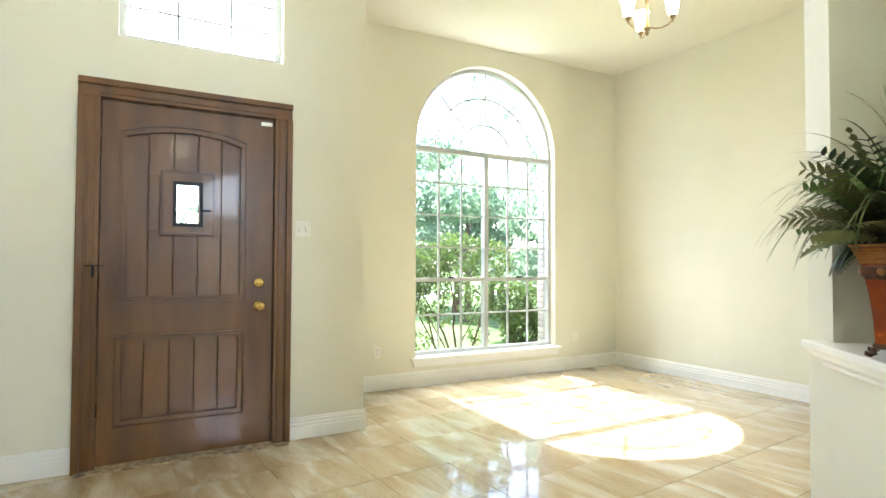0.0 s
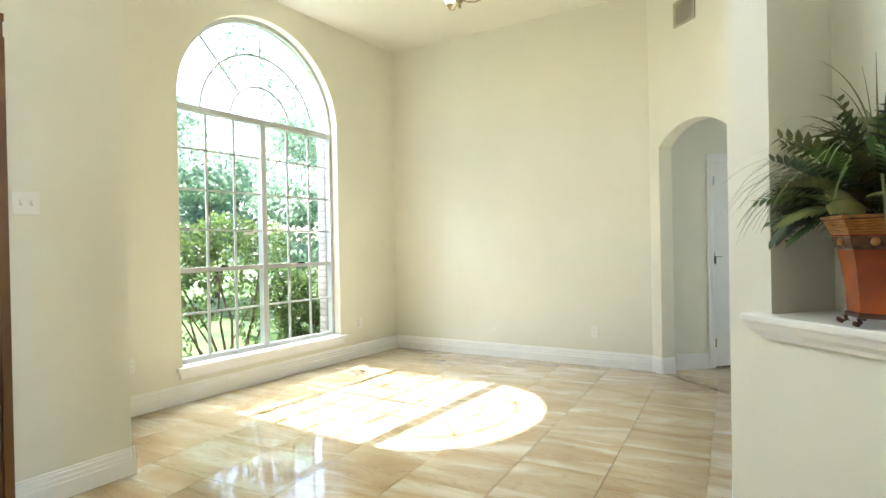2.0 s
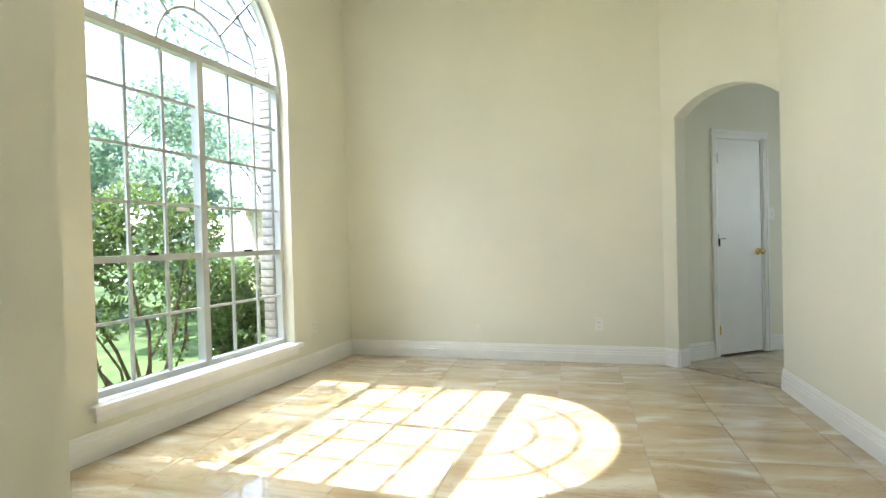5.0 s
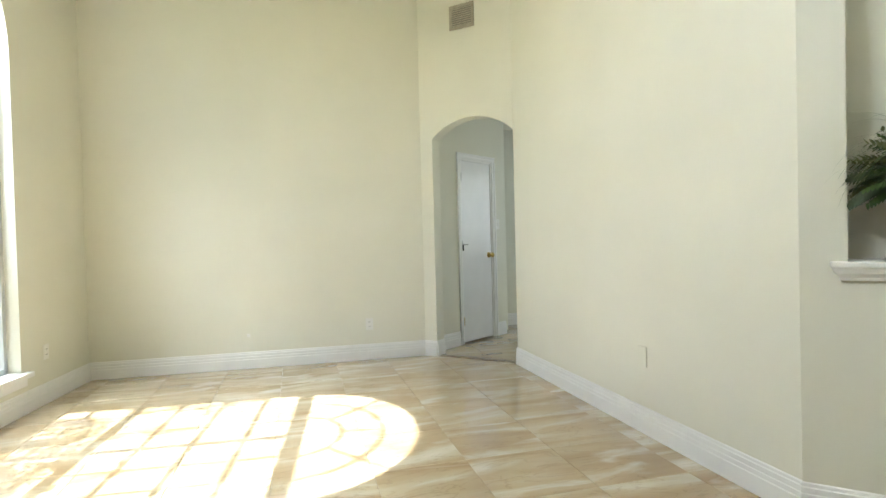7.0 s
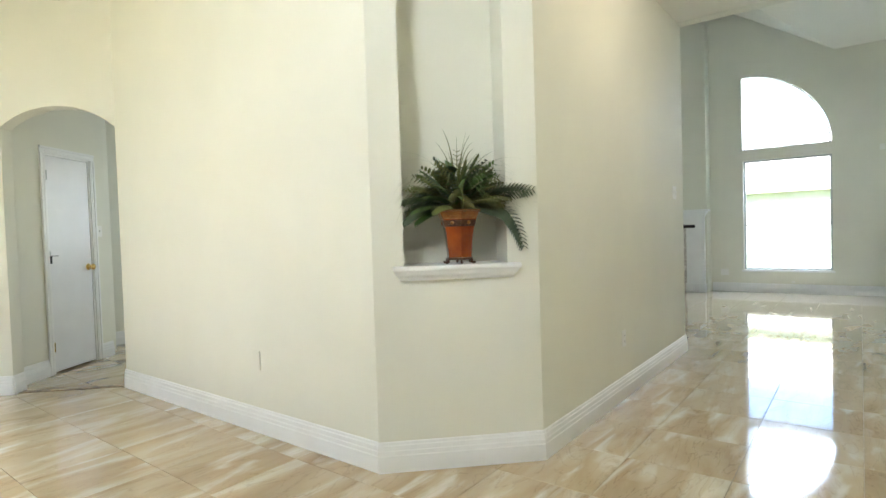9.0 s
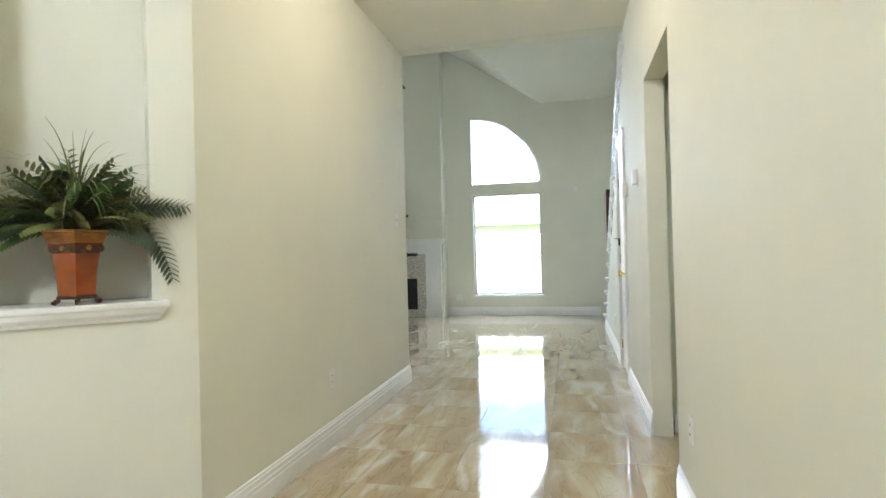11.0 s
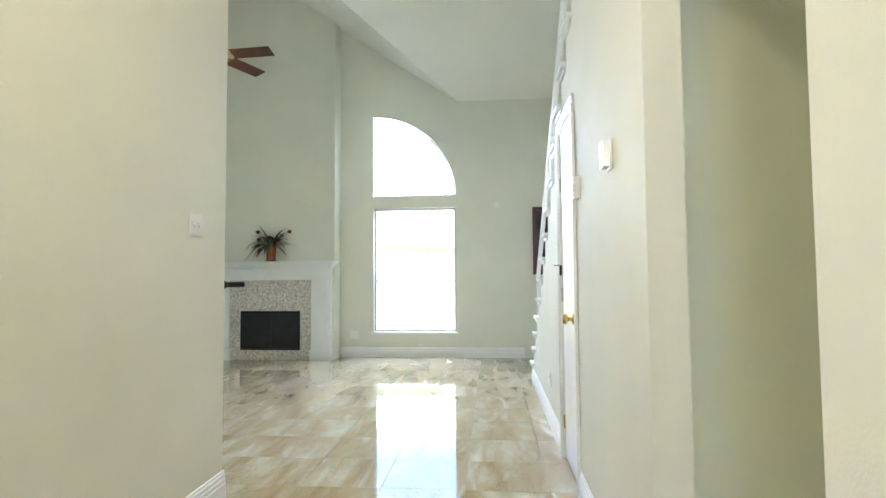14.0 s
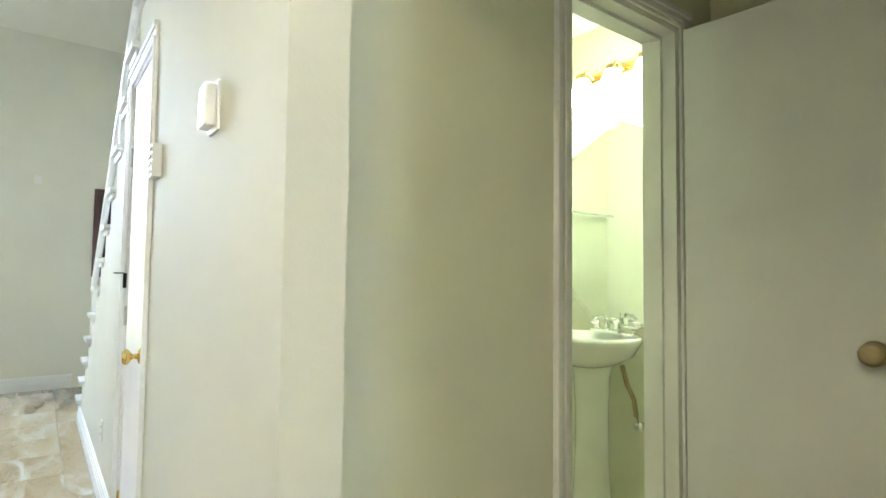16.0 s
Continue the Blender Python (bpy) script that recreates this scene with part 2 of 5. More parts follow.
def lathe(profile, seg=24, m=None, bm=None):
    """A turned solid about z from (radius, height) pairs."""
    bm = bm or bmesh.new()
    rings = []
    for r, z in profile:
        ring = []
        for i in range(seg):
            a = 2 * math.pi * i / seg
            v = Vector((r * math.cos(a), r * math.sin(a), z))
            ring.append(bm.verts.new(m @ v if m else v))
        rings.append(ring)
    for a, b in zip(rings, rings[1:]):
        for i in range(seg):
            bm.faces.new((a[i], a[(i + 1) % seg], b[(i + 1) % seg], b[i]))
    if profile[0][0] > 0:
        bm.faces.new(rings[0])
    if profile[-1][0] > 0:
        bm.faces.new(rings[-1])
    return bm


def tube(points, r, seg=8, bm=None, taper=1.0):
    """A round bar along a line of points."""
    bm = bm or bmesh.new()
    pts = [Vector(p) for p in points]
    rings = []
    for i, p in enumerate(pts):
        d = (pts[min(i + 1, len(pts) - 1)] - pts[max(i - 1, 0)]).normalized()
        up = Vector((0, 0, 1)) if abs(d.z) < 0.9 else Vector((1, 0, 0))
        a = d.cross(up).normalized()
        b = d.cross(a)
        rr = r * (1 + (taper - 1) * i / (len(pts) - 1))
        rings.append([bm.verts.new(p + rr * (math.cos(t) * a + math.sin(t) * b)) for t in (2 * math.pi * k / seg for k in range(seg))])
    for a, b in zip(rings, rings[1:]):
        for i in range(seg):
            bm.faces.new((a[i], a[(i + 1) % seg], b[(i + 1) % seg], b[i]))
    bm.faces.new(rings[0])
    bm.faces.new(rings[-1])
    return bm


def slab(loops, depth0, depth1, bm=None):
    """A plate in the local u-z plane with holes, from v = depth0 to depth1. loops: outline first, then the holes."""
    b2 = bmesh.new()
    es = []
    for loop in loops:
        vs = [b2.verts.new((u, 0, z)) for u, z in loop]
        es += [b2.edges.new((vs[i], vs[(i + 1) % len(vs)])) for i in range(len(vs))]
    bmesh.ops.triangle_fill(b2, edges=es, use_beauty=True, use_dissolve=False, normal=(0, -1, 0))
    bmesh.ops.translate(b2, vec=(0, depth0, 0), verts=b2.verts)
    g = bmesh.ops.extrude_face_region(b2, geom=b2.faces[:])
    bmesh.ops.translate(b2, vec=(0, depth1 - depth0, 0), verts=[v for v in g["geom"] if isinstance(v, bmesh.types.BMVert)])
    if bm is None:
        return b2
    me = bpy.data.meshes.new("tmp")
    b2.to_mesh(me)
    b2.free()
    bm.from_mesh(me)
    bpy.data.meshes.remove(me)
    return bm


def rect(u0, u1, z0, z1):
    return [(u0, z0), (u1, z0), (u1, z1), (u0, z1)]


def arch(u0, u1, z0, zs, rise, n=20):
    """An opening with a curved head: springs at zs and rises by rise."""
    c, w = (u0 + u1) / 2, (u1 - u0) / 2
    pts = [(u0, z0), (u1, z0)]
    if abs(rise - w) < 0.02:
        pts += [(c + w * math.cos(math.pi * i / n), zs + rise * math.sin(math.pi * i / n)) for i in range(n + 1)]
    else:
        R = (w * w + rise * rise) / (2 * rise)
        a0 = math.asin(w / R)
        pts += [(c + R * math.sin(a0 - 2 * a0 * i / n), zs + rise - R + R * math.cos(a0 - 2 * a0 * i / n)) for i in range(n + 1)]
    return pts


def frame_at(x, y, ang):
    return pose(x, y, 0, 0, 0, ang)


def wall(name, x, y, ang, u0, u1, z0, z1, holes=(), thick=0.14, material=None, label="cream painted drywall wall"):
    """A wall whose room face runs from (x, y) along ang; it thickens to the left of that way."""
    ob = finish(name, slab([rect(u0, u1, z0, z1), *holes], 0, thick), material or PAINT)
    ob.matrix_world = frame_at(x, y, ang)
    return tagged(ob, label, "wall", kind="structure")


BASE_PROFILE = [(0.0, 0.0), (0.0, 0.155), (-0.005, 0.150), (-0.006, 0.138), (-0.010, 0.134), (-0.010, 0.112), (-0.013, 0.108), (-0.013, 0.088), (-0.016, 0.084), (-0.016, 0.0)]


def baseboard(x, y, ang, u0, u1):
    """Ribbed white skirting along a wall face."""
    bm = bmesh.new()
    ends = [[bm.verts.new((u, v - 0.0005, z + 0.001)) for v, z in BASE_PROFILE] for u in (u0, u1)]
    n = len(BASE_PROFILE)
    for i in range(n):
        bm.faces.new((ends[0][i], ends[0][(i + 1) % n], ends[1][(i + 1) % n], ends[1][i]))
    bm.faces.new(ends[0])
    bm.faces.new(ends[1])
    ob = finish("baseboard", bm, WHITE)
    ob.matrix_world = frame_at(x, y, ang)
    return tagged(ob, "white ribbed wooden baseboard along the wall", "baseboard", kind="structure")


def along(p, q):
    return math.degrees(math.atan2(q[1] - p[1], q[0] - p[0])), math.hypot(q[0] - p[0], q[1] - p[1])

# ---- structure ----
D = (2.175, 3.86)          # corner where the front door wall ends
W = (5.905, 4.585)           # datum on the dining window wall
FAR = (6.03, 4.572)
DIAG = (5.91, 1.545)
ARCHR = (5.208, 0.84)
CA, CB = (2.299, 0.847), (1.69, 0.246)
HL = (1.705, -2.73)
HX = -0.285                # hall wall beside the stairs
TOP, HALLTOP, LIVTOP = 3.68, 3.07, 5.6
WIN = arch(-2.68, -0.86, 0.30, 2.55, 0.91, 28)
RISE, RUN, Y0 = 0.195, 0.247, -6.6

wall("wall_front", *D, -5, -3.0, 0.0, -0.006, TOP, [rect(-1.767, -0.652, -0.003, 2.306), rect(-1.648, -0.63, 2.70, 3.323)], 0.16)
wall("wall_return", *D, 90, 0.13, 1.3, 0, TOP)
wall("wall_window", *W, -6, -3.95, 0.3, 0, TOP, [WIN], 0.16)
fa, fl = along(FAR, DIAG)
wall("wall_dining_far", *FAR, fa, -0.02, fl, 0, TOP)
da, dl = along(DIAG, ARCHR)
wall("wall_arch", *DIAG, da, 0.0, dl + 0.06, -0.006, TOP, [arch(0.135, dl - 0.002, -0.003, 2.155, 0.17)], 0.14)
wall("wall_dining_side", *ARCHR, 180, 0, ARCHR[0] - CA[0], 0, TOP)
na, nl = along(CA, CB)
wall("wall_niche", *CA, na, 0, nl, 0, TOP, [rect(0.158, 0.690, 1.027, 2.95)], 0.10)
ha, hl = along(CB, HL)
wall("wall_hall_left", *CB, ha, 0, hl, 0, TOP)
steps = []
for k in range(1, 16):
    y = Y0 + RUN * k
    steps += [(y, RISE * (k - 1)), (y, RISE * k)]
outline = [(Y0 + RUN, -0.006)] + steps[1:] + [(-2.735, RISE * 15), (-2.735, TOP), (4.1, TOP), (4.1, -0.006)]
ob = finish("wall_stair_side", slab([outline, rect(-1.49, -0.615, -0.003, 2.272), rect(-3.55, -2.93, -0.003, 2.21)], 0, 0.12), PAINT)
ob.matrix_world = frame_at(HX, 0, 90)
tagged(ob, "cream painted wall below the open stair flight", "wall", kind="structure")
wall("wall_living_near", -1.4, -2.735, 0, 0, 3.245, HALLTOP - 0.003, LIVTOP)
wall("wall_living_near_side", 1.845, -2.735, 0, 0, 4.3, 0, LIVTOP)
LWIN = [(4.0, 2.475), (5.275, 2.475)] + [(4.0 + 1.275 * math.cos(a), 2.475 + 1.25 * math.sin(a)) for a in (math.pi / 2 * i / 16 for i in range(1, 17))]
wall("wall_living_far", 6.0, -8.05, 180, -0.15, 7.5, 0, LIVTOP, [rect(4.0, 5.275, 0.39, 2.29), LWIN], 0.16)
wall("wall_living_left", 6.0, -2.6, -90, 0, 5.6, 0, LIVTOP)
wall("wall_stairwell", -1.3, -8.2, 90, 0, 5.5, 0, LIVTOP)
# passage beyond the arch
PA, PB = (5.99, 1.47), (6.757, 0.351)
pa, pl = along(PA, PB)
wall("wall_passage", *PA, pa, 0.02, pl, -0.006, 2.75, [rect(0.545, 1.13, -0.003, 2.05)], 0.12)
# unseen box added behind the passage door to keep daylight out of its gap
cb_ = boxes((0.3, 1.6, 0.6, 0.7, 0, 2.7), (0.3, 0.4, 0.121, 0.6, 0, 2.7), (1.5, 1.6, 0.121, 0.6, 0, 2.7), (0.4, 1.5, 0.121, 0.6, 2.6, 2.7))
ob = finish("wall_closet", cb_, PAINT)
ob.matrix_world = frame_at(*PA, pa)
tagged(ob, "added unseen cream walls blocking light at the passage door gap", "wall", kind="structure")
qa, ql = along(PB, (7.35, 1.05))
wall("wall_passage_turn", *PB, qa, 0.06, ql, 0, 2.75)
wall("wall_passage_end", 7.35, 1.2, -90, 0, 3.0, 0, 2.75)
# hole added in this unseen wall so the fill lamp and sky reach in
wall("wall_passage_south", 7.5, -1.7, 180, 0, 2.8, 0, 2.75, [rect(0.75, 1.85, 1.05, 2.15)])
wall("wall_passage_west", 4.9, -1.8, 90, 0, 2.45, 0, 2.75)
# vestibule and powder room
wall("wall_vestibule_far", HX - 0.12, -1.59, 180, 0, 2.15, -0.006, 2.75, [rect(0.735, 1.315, -0.003, 2.185)], 0.13, material=SAGE, label="pale sage cream painted drywall wall")
wall("wall_vestibule_back", -1.95, -1.59, 90, 0, 1.3, 0, 2.75, material=SAGE, label="pale sage cream painted drywall wall")
wall("wall_vestibule_near", -2.05, -0.35, 0, 0, 1.64, 0, 2.75, material=SAGE, label="pale sage cream painted drywall wall")
wall("wall_powder_mirror", -2.4, -3.25, 90, 0, 1.53, 0, 2.75, material=SAGE, label="pale sage cream painted drywall wall")
wall("wall_powder_far", -0.4, -3.1, 180, 0, 2.1, 0, 2.75, material=SAGE, label="pale sage cream painted drywall wall")
wall("wall_powder_side", -0.55, -1.7, -90, 0, 1.5, 0, 2.75, thick=0.12, material=SAGE, label="pale sage cream painted drywall wall")


def sheet(name, polys, up, material, label):
    """A ceiling or floor piece: polygons thickened upwards or downwards."""
    bm = bmesh.new()
    for poly in polys:
        bm.faces.new([bm.verts.new(p) for p in poly])
    bmesh.ops.remove_doubles(bm, verts=bm.verts, dist=0.001)
    g = bmesh.ops.extrude_face_region(bm, geom=bm.faces[:])
    bmesh.ops.translate(bm, vec=(0, 0, up), verts=[v for v in g["geom"] if isinstance(v, bmesh.types.BMVert)])
    return tagged(finish(name, bm, material), label, name.split("_")[0], kind="structure")


def flat(x0, x1, y0, y1, z):
    return [(x0, y0, z), (x1, y0, z), (x1, y1, z), (x0, y1, z)]


sheet("ceiling_dining", [[(-0.5, 0.256, TOP), (6.4, 0.256, TOP), (6.4, 4.61, TOP), (1.9, 5.085, TOP), (-0.5, 5.085, TOP)]], 0.12, CEIL, "cream painted high flat ceiling")
sheet("ceiling_hall", [flat(HX + 0.001, 1.70, -2.594, 0.25, HALLTOP)], 0.6, CEIL, "cream painted hall ceiling")
VY, VX, VZ, VR = -8.05, 0.68, 3.94, 2.554
sheet("ceiling_living", [
    [(VX, VY, VZ), (VX + VR, VY, LIVTOP), (VX + VR, VY + VR, LIVTOP)],
    [(-1.45, VY, VZ), (VX, VY, VZ), (VX + VR, VY + VR, LIVTOP), (-1.45, VY + VR, LIVTOP)],
    [(VX + VR, VY, LIVTOP), (6.2, VY, LIVTOP), (6.2, VY + VR, LIVTOP), (VX + VR, VY + VR, LIVTOP)],
    flat(-1.45, 6.2, VY + VR, -2.55, LIVTOP)], 0.12, CEIL, "cream vaulted living room ceiling with a valley")
sheet("ceiling_passage", [[(4.8, -1.9, 2.6), (7.6, -1.9, 2.6), (7.6, 1.9, 2.6), (6.27, 1.9, 2.6), (5.29, 0.70, 2.6), (4.8, 0.70, 2.6)]], 0.1, CEIL, "cream passage ceiling")
sheet("ceiling_powder", [flat(-2.55, -0.41, -3.3, -0.2, 2.7)], 0.1, CEIL, "cream powder room ceiling")
tagged(finish("floor", boxes((-2.6, 7.6, -8.3, 5.3, -0.12, -0.006)), GROUT), "beige grout bed below glazed floor tiles", "floor", kind="structure")

# niche lining
ND = 0.25                  # depth of the niche
NF = frame_at(*CA, na)
for nm, dims in (("wall_niche_jamb_near", (0.138, 0.158, 0.1, ND, 0.99, 2.97)), ("wall_niche_jamb_far", (0.690, 0.710, 0.1, ND, 0.99, 2.97)), ("wall_niche_back", (0.138, 0.710, ND, ND + 0.02, 0.99, 2.97)),
                 ("wall_niche_head", (0.158, 0.690, 0.1, ND, 2.95, 2.97)), ("wall_niche_bed", (0.158, 0.690, 0.1, ND, 0.97, 1.025))):
    ob = finish(nm, boxes(dims), PAINT)
    ob.matrix_world = NF
    tagged(ob, "cream painted recess of the wall niche", "wall", kind="structure")
nb = boxes((0.160, 0.688, -0.002, ND - 0.004, 1.0255, 1.0385))
SILL_RINGS = [(0.132, 0.716, -0.016, 0.966), (0.130, 0.718, -0.020, 0.978), (0.116, 0.732, -0.040, 0.994), (0.108, 0.740, -0.050, 1.012), (0.102, 0.746, -0.060, 1.018), (0.100, 0.748, -0.062, 1.024), (0.100, 0.748, -0.062, 1.035), (0.104, 0.744, -0.058, 1.040)]
rings = [[nb.verts.new(p) for p in ((ua, -0.001, z), (ua, v, z), (ub, v, z), (ub, -0.001, z))] for ua, ub, v, z in SILL_RINGS]
for ra, rb in zip(rings, rings[1:]):
    for i in range(4):
        nb.faces.new((ra[i], ra[(i + 1) % 4], rb[(i + 1) % 4], rb[i]))
nb.faces.new(rings[0])
nb.faces.new(rings[-1])
ob = finish("trim_niche_sill", nb, WHITE)
ob.matrix_world = frame_at(*CA, na)
tagged(ob, "white moulded wooden sill of the wall niche", "sill", kind="structure")

# chimney breast
tagged(finish("wall_chimney_breast", boxes((2.53, 4.75, -8.049, -7.75, 0, LIVTOP - 0.01)), PAINT), "cream painted chimney breast", "wall", kind="structure")

# baseboards
for args in [
    (*D, -5, -3.0, -1.853), (*D, -5, -0.563, 0.016), (*D, 90, -0.016, 1.2), (*W, -6, -3.8, 0.16), (*FAR, fa, -0.0, fl),
    (*DIAG, da, 0.0, 0.135), (*ARCHR, 180, -0.016, ARCHR[0] - CA[0] + 0.006), (*CA, na, -0.006, nl + 0.006), (*CB, ha, -0.006, hl + 0.016),
    (HX, 0, 90, -0.615, 4.0), (HX, 0, 90, -2.86, -1.474), (HX, 0, 90, -6.3, -3.62),
    (6.0, -8.05, 180, 3.49, 6.30), (2.53, -8.05, 90, 0.0, 0.25), (6.0, -8.05, 180, 0, 1.23),
    (*PA, pa, 0.145, 0.481), (*PA, pa, 1.193, pl + 0.016), (*PB, qa, -0.0, ql), (7.35, 1.2, -90, 0, 2.9),
    (HX - 0.12, -1.59, 180, 0.02, 0.66), (HX - 0.12, -1.59, 180, 1.39, 1.54), (-1.95, -1.59, 90, 0, 1.2), (-2.4, -3.1, 90, 0, 1.4), (-0.4, -3.1, 180, 0.15, 2.0), (1.845, -2.735, 0, 0, 4.1)]:
    baseboard(*args)


def end_cap(x, y, ang, w):
    return baseboard(x, y, ang, 0, w)


end_cap(HX - 0.12, -1.49, 0, 0.12)        # far jamb of the vestibule opening
end_cap(HX, -0.615, 180, 0.12)            # near jamb
end_cap(HL[0] + 0.0, HL[1], 0, 0.14)      # end of the hall wall
jx, jy = DIAG[0] + 0.135 * math.cos(radians(da)), DIAG[1] + 0.135 * math.sin(radians(da))
baseboard(jx, jy, da + 90, 0, 0.14)


MOSAIC = mat("brown_mottled_stone", (0.46, 0.34, 0.19), 0.35, vary=0.5, scale=26, hue2=(0.07, 0.04, 0.02))
ob = finish("trim_arch_threshold", boxes((0.137, dl - 0.004, 0.03, 0.11, 0.0005, 0.006), bevel=0.002), MOSAIC)
ob.matrix_world = frame_at(*DIAG, da)
tagged(ob, "mottled brown stone threshold strip under the arch", "threshold", kind="structure")

# ---- windows ----
def bar(bm, p, q, w, d):
    """A square bar between two points of the u-z plane, w wide and d deep about v = 0."""
    (u0, z0), (u1, z1) = p, q
    L, a = math.hypot(u1 - u0, z1 - z0), math.atan2(z1 - z0, u1 - u0)
    box(bm, 0, L, -d / 2, d / 2, -w / 2, w / 2, m=Matrix.Translation((u0, 0, z0)) @ Matrix.Rotation(-a, 4, "Y"))
    return bm


def arc_bar(bm, c, r, a0, a1, w, d, n=20):
    pts = [(c[0] + r * math.cos(a0 + (a1 - a0) * i / n), c[1] + r * math.sin(a0 + (a1 - a0) * i / n)) for i in range(n + 1)]
    for p, q in zip(pts, pts[1:]):
        bar(bm, p, q, w, d)
    return bm


def pane(parent, loop, v=0.0):
    bm = bmesh.new()
    bm.faces.new([bm.verts.new((u, v, z)) for u, z in loop])
    ob = part("pane", bm, GLASS, parent)
    ob.visible_shadow = False
    return ob


w1 = thing("window_1", frame_at(*W, -6) @ Matrix.Translation((0, 0.115, 0)), "tall arched white window with many small panes", "window", kind="structure")
u0, u1, zb, zs, r = -2.68, -0.86, 0.30, 2.49, 0.91
uc = (u0 + u1) / 2
bm = bmesh.new()
for p, q in [((u0 + 0.02, zb), (u0 + 0.02, zs + 0.06)), ((u1 - 0.02, zb), (u1 - 0.02, zs + 0.06)), ((u0, zb + 0.02), (u1, zb + 0.02))]:
    bar(bm, p, q, 0.04, 0.06)
arc_bar(bm, (uc, zs + 0.06), r - 0.02, 0, math.pi, 0.04, 0.06, 32)
part("window_frame", bm, ALU, w1)
part("transom_bar", bar(bmesh.new(), (u0, zs), (u1, zs), 0.05, 0.07), ALU, w1)
part("mullion", bar(bmesh.new(), (uc, zb), (uc, zs), 0.055, 0.07), ALU, w1)
for a, b in ((u0 + 0.04, uc - 0.0275), (uc + 0.0275, u1 - 0.04)):
    part("meeting_rail", bar(bmesh.new(), (a, 1.09), (b, 1.09), 0.042, 0.04), ALU, w1)
    zc = [0.34, 0.715, 1.09, 1.44, 1.79, 2.14, 2.465]
    for z in (0.715, 1.44, 1.79, 2.14):
        part("muntin", bar(bmesh.new(), (a, z), (b, z), 0.018, 0.018), ALU, w1)
    cols = [a + (b - a) * i / 3 for i in range(4)]
    for c in cols[1:3]:
        part("muntin", bar(bmesh.new(), (c, zb + 0.04), (c, zs - 0.025), 0.021, 0.018), ALU, w1)
    for ca, cb in zip(cols, cols[1:]):
        for za, z2 in zip(zc, zc[1:]):
            pane(w1, rect(ca + 0.009, cb - 0.009, za + 0.012, z2 - 0.012), 0.004)
    part("sash_latch", boxes(((a + b) / 2 - 0.04, (a + b) / 2 + 0.04, -0.045, -0.02, 1.105, 1.122), bevel=0.004), BLACKM, w1)
for rr in (0.34, 0.64):
    part("arc_muntin", arc_bar(bmesh.new(), (uc, zs), rr, 0, math.pi, 0.018, 0.016, 28), ALU, w1)
for k in (45, 90, 135):
    ca, sa = math.cos(radians(k)), math.sin(radians(k))
    part("spoke", bar(bmesh.new(), (uc + 0.34 * ca, zs + 0.34 * sa), (uc + 0.90 * ca, zs + 0.05 + 0.88 * sa), 0.017, 0.016), ALU, w1)
pane(w1, [(uc + 0.88 * math.cos(math.pi * i / 24), zs + 0.03 + 0.91 * math.sin(math.pi * i / 24)) for i in range(25)], 0.004)
ob = finish("trim_window_sill", boxes((-2.74, -0.80, -0.055, -0.001, 0.262, 0.298), (-2.675, -0.865, -0.002, 0.080, 0.270, 0.3025), bevel=0.005), WHITE)
box_apron = boxes((-2.71, -0.83, -0.022, -0.001, 0.20, 0.262), bevel=0.004)
ob.matrix_world = frame_at(*W, -6)
tagged(ob, "white painted wooden window sill in sunlight", "sill", kind="structure")
ob = finish("trim_sill_apron", box_apron, WHITE)
ob.matrix_world = frame_at(*W, -6)
tagged(ob, "white moulding below the window sill", "trim", kind="structure")
part("sticker", boxes((-1.98, -1.87, 0.0, 0.003, 1.40, 1.425)), PLASTIC, w1, "small white alarm sticker with grey print")

w2 = thing("window_2", frame_at(*D, -5) @ Matrix.Translation((0, 0.10, 0.073)) @ Matrix.Diagonal((1.05, 1, 1, 1)), "white fixed window above the front door", "window", kind="structure")
bm = bmesh.new()
for p, q in [((-1.55, 2.627), (-1.55, 3.25)), ((-0.62, 2.627), (-0.62, 3.25)), ((-1.57, 2.647), (-0.60, 2.647)), ((-1.57, 3.23), (-0.60, 3.23))]:
    bar(bm, p, q, 0.04, 0.05)
part("window_frame", bm, ALU, w2)
for c in (-1.245, -0.925):
    part("muntin", bar(bmesh.new(), (c, 2.66), (c, 3.21), 0.016, 0.02), ALU, w2)
part("muntin", bar(bmesh.new(), (-1.53, 2.86), (-0.64, 2.86), 0.016, 0.02), ALU, w2)
part("muntin", bar(bmesh.new(), (-1.53, 3.05), (-0.64, 3.05), 0.016, 0.02), ALU, w2)
pane(w2, rect(-1.53, -0.64, 2.667, 3.21), 0.012)

w3 = thing("window_3", frame_at(6.0, -8.05, 180) @ Matrix.Translation((0, 0.10, 0)), "tall living room window below a quarter-round light", "window", kind="structure")
bm = bmesh.new()
for p, q in [((4.015, 0.39), (4.015, 2.29)), ((5.26, 0.39), (5.26, 2.29)), ((4.0, 0.405), (5.275, 0.405)), ((4.0, 2.275), (5.275, 2.275))]:
    bar(bm, p, q, 0.03, 0.05)
part("window_frame", bm, ALU, w3)
bm = bmesh.new()
bar(bm, (4.012, 2.475), (4.012, 3.725), 0.025, 0.05)
bar(bm, (4.0, 2.487), (5.275, 2.487), 0.025, 0.05)
arc_bar(bm, (4.0, 2.475), 1.25, 0, math.pi / 2, 0.025, 0.05)
part("quarter_round_frame", bm, ALU, w3)
part("meeting_rail", bar(bmesh.new(), (4.03, 1.165), (5.245, 1.165), 0.022, 0.03), ALU, w3)
pane(w3, rect(4.03, 5.245, 0.42, 2.26), 0.01)
